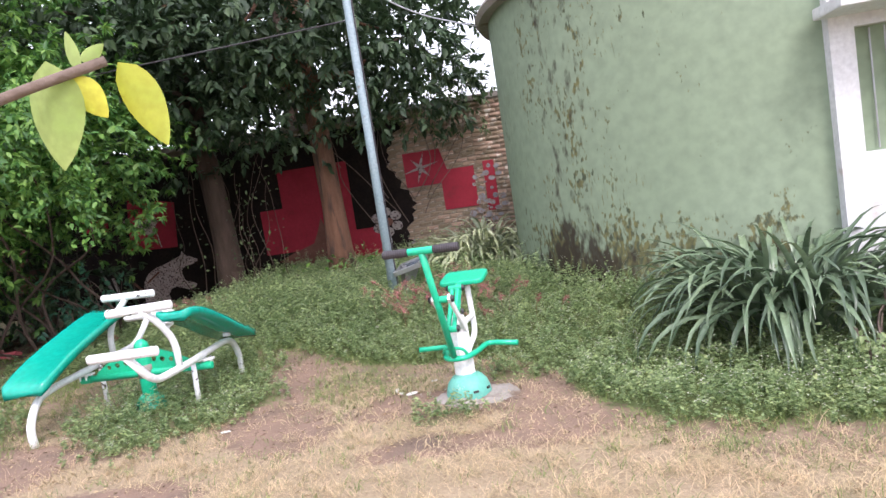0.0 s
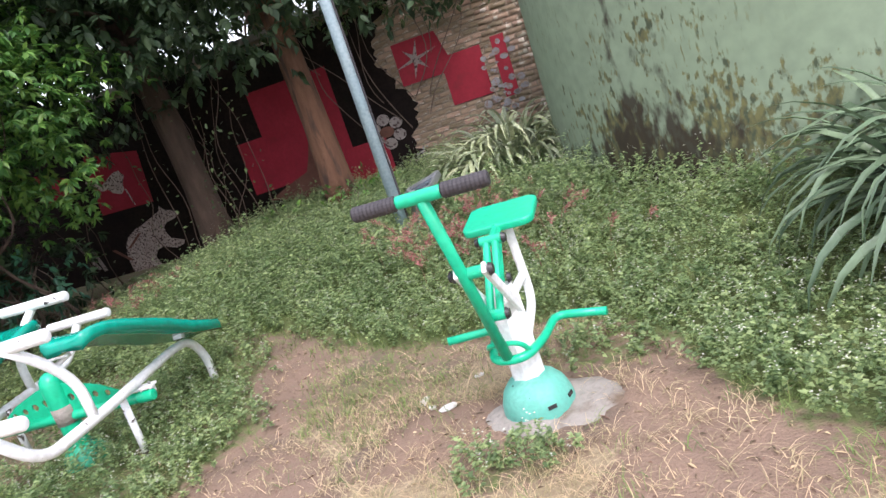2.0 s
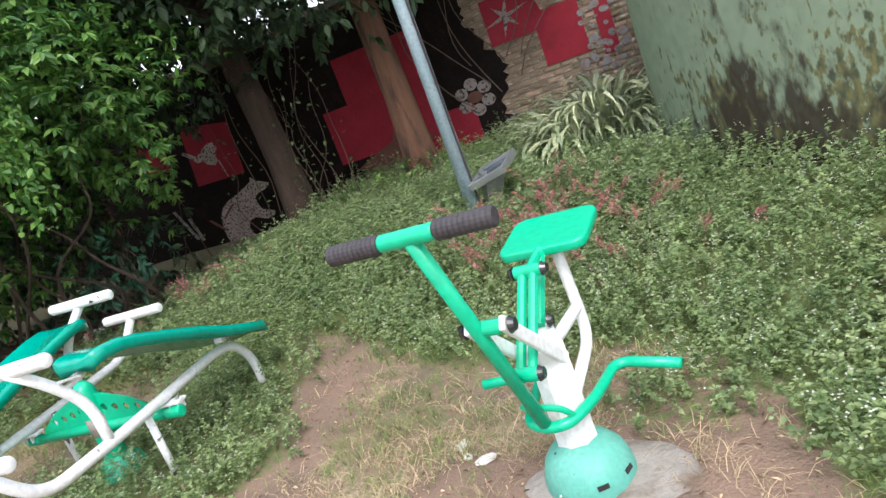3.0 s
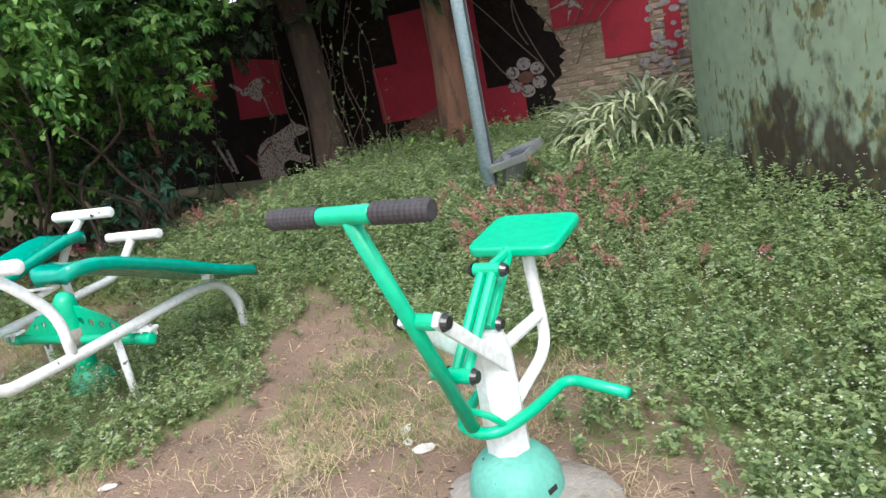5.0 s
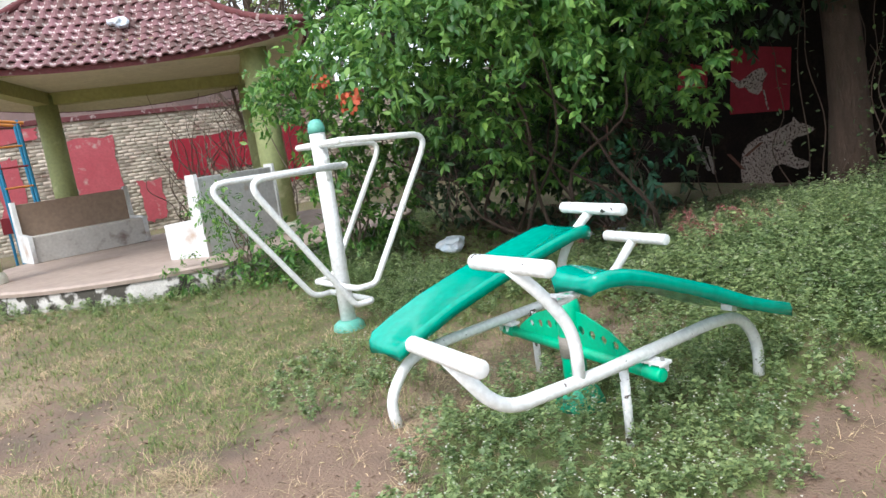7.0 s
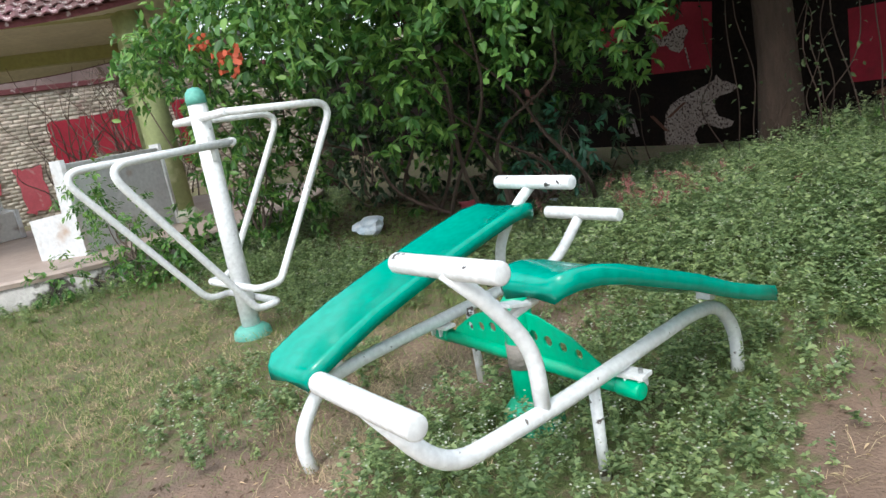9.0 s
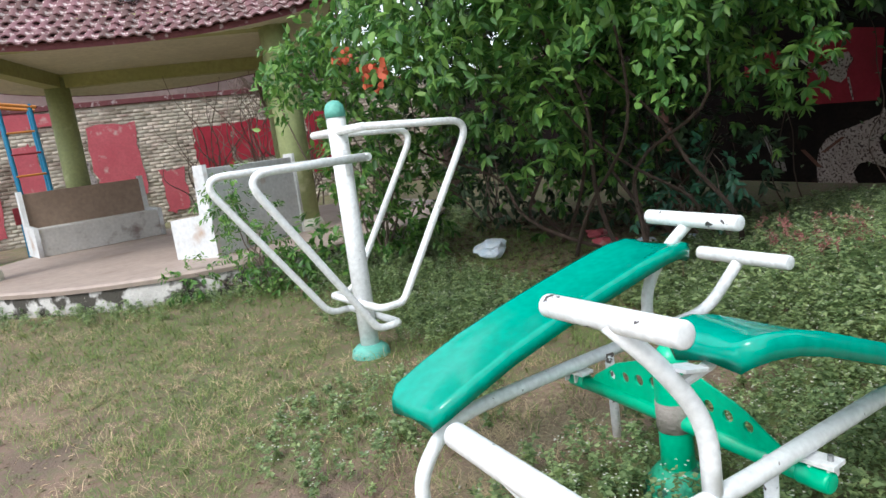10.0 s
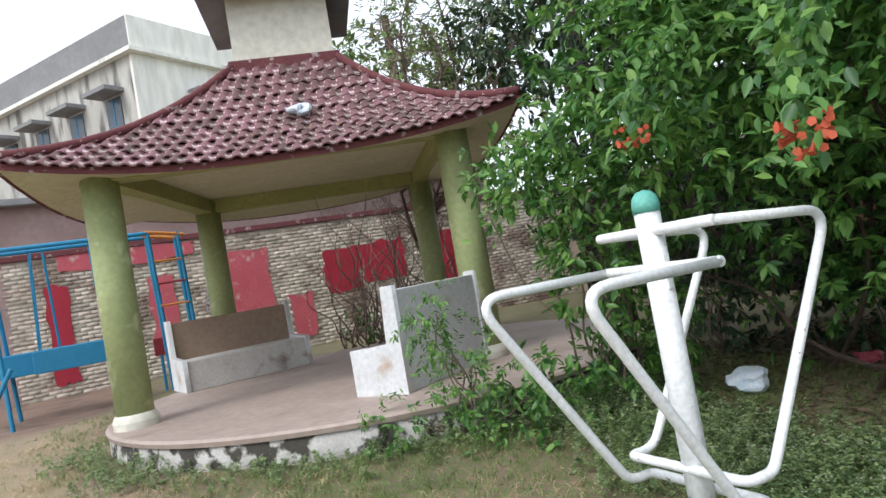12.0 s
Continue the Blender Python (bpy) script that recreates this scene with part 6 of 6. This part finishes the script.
def build_litter():
    rng = random.Random(61)
    for x, y, s, turn in ((-0.40, 5.0, 0.06, 20), (-0.52, 5.15, 0.05, 70), (-0.22, 5.25, 0.045, 10), (-1.75, 4.75, 0.045, 40), (-0.48, 5.05, 0.03, 120)):
        pts = [(math.cos(a) * s * rng.uniform(0.6, 1.1), math.sin(a) * s * 0.6 * rng.uniform(0.6, 1.1)) for a in [k * math.tau / 7 for k in range(7)]]
        ob = link("paper_scrap", slab(pts, 0.004), M["paper"])
        ob.matrix_world = pose(x, y, float(land(x, y)) + 0.008, rng.uniform(-8, 8), rng.uniform(-8, 8), turn)
        tagged(ob, "torn scrap of white paper on the soil", "litter", "paper scraps")
    # crumpled pale sheet under the creeper
    bm = bmesh.new()
    bmesh.ops.create_icosphere(bm, subdivisions=3, radius=0.17)
    for v in bm.verts:
        v.co *= 1 + 0.45 * noise.noise(v.co * 9)
        v.co.z *= 0.5
    ob = part("plastic_sack", bm, M["bag"])
    ob.matrix_world = pose(-6.55, 7.92, float(land(-6.55, 7.92)) + 0.09, 12, 0, 30)
    tagged(ob, "crumpled pale plastic sack under the creeper", "litter")
    bm = bmesh.new()
    bmesh.ops.create_icosphere(bm, subdivisions=3, radius=0.10)
    for v in bm.verts:
        v.co *= 1 + 0.8 * noise.noise(v.co * 14 + Vector((3, 1, 2)))
        v.co.z *= 0.75
    ob = part("plastic_bag", bm, M["bag"])
    p = PAVILION.matrix_world @ (roof_point(0, 0.12, 0.55) + Vector((0, -0.02, 0.10)))
    ob.matrix_world = pose(p.x, p.y, p.z, 25, 0, 40)
    tagged(ob, "crumpled pale blue plastic bag on the roof tiles", "litter")
    for i, (x, y) in enumerate(((-5.9, 8.9), (-5.5, 9.0), (-6.4, 9.3), (-5.2, 9.3))):
        bm = bmesh.new()
        bmesh.ops.create_icosphere(bm, subdivisions=2, radius=0.12)
        for v in bm.verts:
            v.co *= 1 + 0.6 * noise.noise(v.co * 12 + Vector((i, 0, 0)))
            v.co.z *= 0.5
        ob = part("rubbish", bm, M["bag" if i % 2 else "pink_mural"])
        ob.matrix_world = pose(x, y, float(land(x, y)) + 0.04, 0, 0, 50 * i)
        tagged(ob, "crumpled rubbish on the ground under the creeper", "litter", "rubbish under the creeper")
    nr = np.random.default_rng(62)
    n = 5200
    x, y = nr.uniform(-8.2, -3.2, n), nr.uniform(6.9, 11.5, n)
    ang = nr.uniform(0, math.tau, n)
    b = np.stack([x, y, land(x, y) + 0.006 + nr.uniform(0, 0.02, n)], 1)
    v, f = leaf_mesh(b, unit(np.stack([np.cos(ang), np.sin(ang), nr.normal(0, 0.15, n)], 1)), unit(np.array([0, 0, 1.0]) + nr.normal(0, 0.2, (n, 3))), nr.uniform(0.04, 0.09, n), nr.uniform(0.02, 0.045, n))
    tagged(raw("leaf_litter", v, f, M["litter_leaf"]), "brown fallen leaves under the creeper", "leaf litter", kind="stuff")


build_litter()


# ---- playground and the building beyond ----
def build_playground():
    ob = thing("playground_swing", (-14.5, 3.52, float(land(-14.6, 3.2))), 90, "blue steel swing frame with orange end ladder", "playground frame")
    bl, org = M["blue_steel"], M["orange_steel"]
    h = 2.62
    for y in (0.0, 0.55):
        part("top_bar", capped((-3.4, y, h), (0.75, y, h), 0.035), bl, ob)
    for x in (-3.2, -1.5, 0.1):
        for y, s in ((0.0, -1), (0.55, 1)):
            part("leg", capped((x, y, h), (x + 0.1, y + s * 0.35, -0.05), 0.032), bl, ob)
    for x in (0.75, 1.2):
        for y in (0.0, 0.5):
            part("ladder_post", capped((x, y, h - 0.02), (x + 0.08, y + 0.05, -0.05), 0.03), bl, ob)
    for y in (0.0, 0.5):
        part("ladder_head", capped((0.7, y, h + 0.02), (1.3, y, h - 0.08), 0.03), org, ob, "orange painted top bar")
    for k in range(6):
        part("rung", capped((0.78, 0.0, 0.35 + 0.36 * k), (1.22, 0.0, 0.35 + 0.36 * k), 0.018), org if k % 2 else M["red_play"], ob)
    for x, y in ((-14.75, 3.0), (-15.15, 2.35)):
        boat = thing("swing_boat", (x, y, float(land(-14.6, 3.2)) + 0.72), 90, "blue sheet-metal swing boat hung under the frame", "swing", "swing boats")
        part("tub", box((0, 0, 0.17), (1.1, 0.5, 0.34), None, 0.02), bl, boat)
        for sx in (-0.45, 0.45):
            for sy in (-0.2, 0.2):
                part("hanger", tube([(sx, sy, 0.33), (sx * 0.9, sy * 0.9, 1.86)], 0.014, 6), bl, boat)
    bar = thing("low_barrier", (-13.2, 2.2, float(land(-13.2, 2.2))), 80, "blue leaning steel play rail", "rail")
    part("rail", capped((-0.4, 0, 0.0), (0.1, 0, 0.9), 0.03), bl, bar)
    rd = thing("slide_board", (-15.2, 4.6, float(land(-15.2, 4.6))), 90, "dark red low play board", "play board")
    part("board", box((0, 0, 0.75), (0.9, 0.05, 0.3), None, 0.01), M["red_play"], rd)
    for sx in (-0.35, 0.35):
        part("leg", capped((sx, 0, -0.03), (sx, 0, 0.65), 0.025), bl, rd)


build_playground()


def build_block(at, turn, left_len, right_len, top, label):
    """A long weathered block: local -x face with windows, local y the end wall, its colour brightened for sunlight. The
    corner stands at the origin.
    """
    ob = thing("apartment_building", at, turn, label, "building")
    par = 1.35
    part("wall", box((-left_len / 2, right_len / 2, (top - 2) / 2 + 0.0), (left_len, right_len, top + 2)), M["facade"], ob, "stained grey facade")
    # end faces and ledge take the brighter colour that stands for sunlight
    part("end_wall", box((0.06, right_len / 2, (top - 2) / 2 + 0.0), (0.14, right_len + 0.06, top + 2.02)), M["facade_sunlit"], ob, "pale end wall with sunlight put into its colour")
    part("ledge", box((-left_len / 2 + 0.15, right_len / 2, top + 0.06), (left_len + 0.6, right_len + 0.6, 0.16)), M["facade_sunlit"], ob)
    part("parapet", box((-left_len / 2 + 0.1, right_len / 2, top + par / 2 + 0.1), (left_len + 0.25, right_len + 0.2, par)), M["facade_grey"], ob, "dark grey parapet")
    part("parapet_end", box((0.24, right_len / 2, top + par / 2 + 0.1), (0.06, right_len + 0.22, par + 0.02)), M["facade_sunlit"], ob)
    for row in range(3):
        z = top - 2.2 - 3.2 * row
        for i in range(int(left_len / 2.6)):
            x = -1.4 - 2.6 * i
            win = part("window", box((x, -0.01, z), (0.95, 0.08, 1.5)), M["window_dark"], ob, "dark window with bluish shutter")
            part("window_frame", box((x, -0.035, z), (0.06, 0.06, 1.5)), M["blue_steel"], win)
            part("sunshade", box((x, -0.42, z + 0.95), (1.5, 0.85, 0.16)), M["facade_grey"], win)
            part("sill", box((x, -0.1, z - 0.8), (1.15, 0.22, 0.1)), M["facade"], win)
        win = part("window", box((0.12, 3.4, z), (0.08, 1.4, 1.4)), M["window_dark"], ob, "dark window in the end wall")
        part("sunshade", box((0.45, 3.4, z + 0.95), (0.8, 2.0, 0.16)), M["facade_grey"], win)
    return ob


build_block((-30.7, 5.95, 0.0), 31.5, 34.0, 11.0, 12.0, "long weathered apartment block beyond the park wall")


def build_vines():
    """Thin climbers on the trunks and hanging before the mural."""
    rng, nrng = random.Random(81), np.random.default_rng(81)
    for x, y, reach, cnt, top in ((-3.75, 11.28, 0.34, 6, 3.4), (-2.9, 11.2, 0.45, 7, 3.0), (-5.6, 11.6, 0.4, 3, 3.2), (-7.0, 11.4, 0.8, 8, 3.0)):
        ob = thing("climbing_vine", (x, y, float(land(x, y))), 0, "thin brown climbing vine with sparse small leaves", "vine", "vines before the mural")
        roots = []
        for k in range(cnt):
            bm = bmesh.new()
            a = (rng.uniform(-reach, reach), rng.uniform(-0.15, 0.1), 0)
            b = (a[0] + rng.uniform(-0.5, 0.5), rng.uniform(-0.2, 0.1), rng.uniform(1.2, top))
            roots += limb(bm, a, b, 0.008, 0.004, rng, 0.10, 5)
            part("stem", bm, M["bark_grey"], ob)
        p = np.array([tuple(q) for q in roots])
        base = p + nrng.normal(0, 0.07, p.shape)
        base[:, 2] = np.maximum(base[:, 2], 0.03)
        ln = nrng.uniform(0.04, 0.09, len(base))
        v, f = leaf_mesh(base, unit(nrng.normal(0, 1, base.shape)), unit(nrng.normal(0, 0.5, base.shape) + np.array([0, -0.6, 1.0])), ln, ln * 0.5)
        raw("foliage", v, f, M["vine_leaf"], ob)


build_vines()


shed = thing("brown_shed", (-20.5, 7.0, 0.0), 5, "plain brown-walled shed beyond the side wall", "building")
part("wall", box((0, 0, 2.1), (3.0, 14.0, 4.4)), M["shed"], shed)
part("roof", box((0, 0, 4.36), (3.6, 14.6, 0.14), None, 0.02), M["facade_grey"], shed, "flat grey roof slab")


# added dark foliage: its colour supplies the deep shade below the creeper
build_shrub((-5.8, 9.9), [(-5.4, 10.2, 0.9, 0.7, 0.5, 0.7), (-6.2, 9.9, 0.9, 0.8, 0.6, 0.75), (-7.1, 9.8, 0.9, 0.9, 0.6, 0.8), (-6.6, 10.4, 2.0, 1.2, 0.6, 0.9)], "dark leaves standing in for the shade under the creeper", 46, "dark_leaf", 0.12, 300)
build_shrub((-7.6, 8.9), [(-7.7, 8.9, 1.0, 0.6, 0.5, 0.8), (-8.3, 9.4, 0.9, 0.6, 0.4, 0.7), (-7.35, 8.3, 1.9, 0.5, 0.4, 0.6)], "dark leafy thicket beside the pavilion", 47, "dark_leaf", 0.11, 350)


def build_debris():
    """Bits of straw, bark and clods on the bare soil."""
    nr = np.random.default_rng(91)
    n = 15000
    x, y = nr.uniform(-6.5, 2.6, n), nr.uniform(1.2, 7.0, n)
    keep = (weeds(x, y) < 0.5) & (nr.random(n) < np.clip(0.25 + 0.9 * bare(x, y), 0, 1)) & (np.hypot(x - 0.03, y - 4.7) > 0.2)
    x, y = x[keep], y[keep]
    n = len(x)
    ang = nr.uniform(0, math.tau, n)
    b = np.stack([x, y, land(x, y) + 0.003 + nr.uniform(0, 0.006, n)], 1)
    ln = nr.uniform(0.008, 0.05, n)
    v, f = leaf_mesh(b, unit(np.stack([np.cos(ang), np.sin(ang), nr.normal(0, 0.1, n)], 1)), unit(np.array([0, 0, 1.0]) + nr.normal(0, 0.25, (n, 3))), ln, nr.uniform(0.003, 0.012, n), 0.3)
    half = len(v) // 8 * 4
    cut = half // 4
    tris = f.reshape(2, -1, 3)
    one = np.concatenate([tris[0][:cut], tris[1][:cut]])
    two = np.concatenate([tris[0][cut:], tris[1][cut:]]) - half
    tagged(raw("bark_crumbs", v[:half], one, M["litter_leaf"]), "brown bark crumbs and leaf bits on the soil", "debris", kind="stuff")
    tagged(raw("straw_bits", v[half:], two, M["grass_dry"]), "short bits of straw on the soil", "debris", kind="stuff")


build_debris()


build_shrub((-14.0, 7.8), [(-14.0, 7.7, 0.7, 0.5, 0.6, 0.45), (-13.9, 8.5, 0.75, 0.5, 0.5, 0.45)], "low green shrub behind the pavilion floor", 48, "creeper_leaf", 0.08, 600)


# ---- pieces: bricks and tiles ----
def brick_mesh(k):
    r = random.Random(k)
    a, b, d, c = 0.111 - r.uniform(0, 0.006), 0.034 - r.uniform(0, 0.004), 0.020 + r.uniform(-0.007, 0.004), 0.006
    v = [(sx * a, 0, sz * b) for sx, sz in ((-1, -1), (1, -1), (1, 1), (-1, 1))] + [(sx * (a - c), d, sz * (b - c)) for sx, sz in ((-1, -1), (1, -1), (1, 1), (-1, 1))]
    me = bpy.data.meshes.new("brick")
    me.from_pydata(v, [], [(4, 7, 6, 5), (0, 4, 5, 1), (1, 5, 6, 2), (2, 6, 7, 3), (3, 7, 4, 0)])
    me.materials.append(M["brick"])
    return me


def lay_bricks():
    shapes = [brick_mesh(k) for k in range(6)]
    rng = random.Random(71)
    near = brick_field(along(1.05), along(-0.95), 0.55, 2.55)[:300]
    for x, z in near:
        ob = new("brick", rng.choice(shapes))
        ob.parent = WALL_BACK
        ob.matrix_local = pose(x, 0, z)
    v, f = joined_bricks(brick_field(along(1.9), along(1.05), 0.2, 2.95) + brick_field(along(1.05), along(-0.95), 2.56, 2.95) + brick_field(along(-0.95), along(-3.6), 2.3, 2.95) + brick_field(along(-7.4), along(-16.6), 0.2, 2.95), 0.0)
    tagged(raw("brickwork", v, f, M["brick_far"], WALL_BACK), "worn ochre bricks", kind="stuff")
    v, f = joined_bricks(brick_field(0.4, 20.0, 0.2, 3.15), 0.0, 0.013)
    tagged(raw("brickwork", v, f, M["brick_pale"], WALL_SIDE), "limewashed bricks", kind="stuff")


def tile_mesh(k):
    """One curved roof tile, its nose down the slope along -y, about 0.2 by 0.3 m."""
    r = random.Random(k)
    w, ln, th = 0.150, 0.25, 0.016
    prof = []
    for i in range(7):
        u = i / 6
        prof.append((-w / 2 + w * u, 0.022 * math.sin(math.pi * min(1, u * 1.55)) - 0.006 * (u > 0.66)))
    v, f = [], []
    for y, lift in ((ln / 2, 0.0), (-ln / 2, 0.020 + r.uniform(-0.004, 0.004))):
        for x, z in prof:
            v.append((x, y, z + lift))
        for x, z in prof:
            v.append((x, y, z + lift - th))
    n = 7
    for i in range(n - 1):
        f += [(i, i + 1, 2 * n + i + 1, 2 * n + i), (2 * n + i, 2 * n + i + 1, 3 * n + i + 1, 3 * n + i)]
    f += [(0, 2 * n, 3 * n, n), (n - 1, 2 * n - 1, 4 * n - 1, 3 * n - 1)]
    me = bpy.data.meshes.new("tile")
    me.from_pydata(v, [], f)
    me.materials.append(M["tile"])
    return me


def lay_tiles():
    shapes = [tile_mesh(k) for k in range(6)]
    rng = random.Random(72)
    rows = 11
    far_v, far_f = [], []
    deck = roof_point
    for side in range(4):
        for j in range(rows):
            t = (j + 0.55) / rows
            a, b = deck(side, -1, t), deck(side, 1, t)
            n = max(1, int((b - a).length / 0.142))
            for i in range(n):
                s = -1 + 2 * (i + 0.5) / n
                p = deck(side, s, t)
                du = (deck(side, min(1, s + 0.05), t) - deck(side, max(-1, s - 0.05), t)).normalized()
                dv = (deck(side, s, t - 0.05) - deck(side, s, min(1.0, t + 0.05))).normalized()
                # tiles run straight down the slope, whatever the taper of the face
                dv = (dv - du * dv.dot(du)).normalized()
                nor = du.cross(dv)
                m = Matrix((du, dv, nor)).transposed().to_4x4()
                m = Matrix.Translation(p + nor * (0.014 + rng.uniform(-0.004, 0.006))) @ m @ pose(0, 0, 0, 0, rng.uniform(-3, 3), rng.uniform(-3, 3))
                if side == 0:
                    ob = new("tile", rng.choice(shapes))
                    ob.parent = PAVILION
                    ob.matrix_local = m
                else:
                    me = shapes[(i + j) % 6]
                    base = sum(len(q) for q in far_v)
                    far_v.append([tuple(m @ q.co) for q in me.vertices])
                    far_f += [tuple(base + k for k in q.vertices) for q in me.polygons]
    v = [p for q in far_v for p in q]
    ob = raw("tiles", v, far_f, M["tile_far"], PAVILION)
    tagged(ob, "maroon curved roof tiles", kind="stuff")


lay_bricks()
lay_tiles()
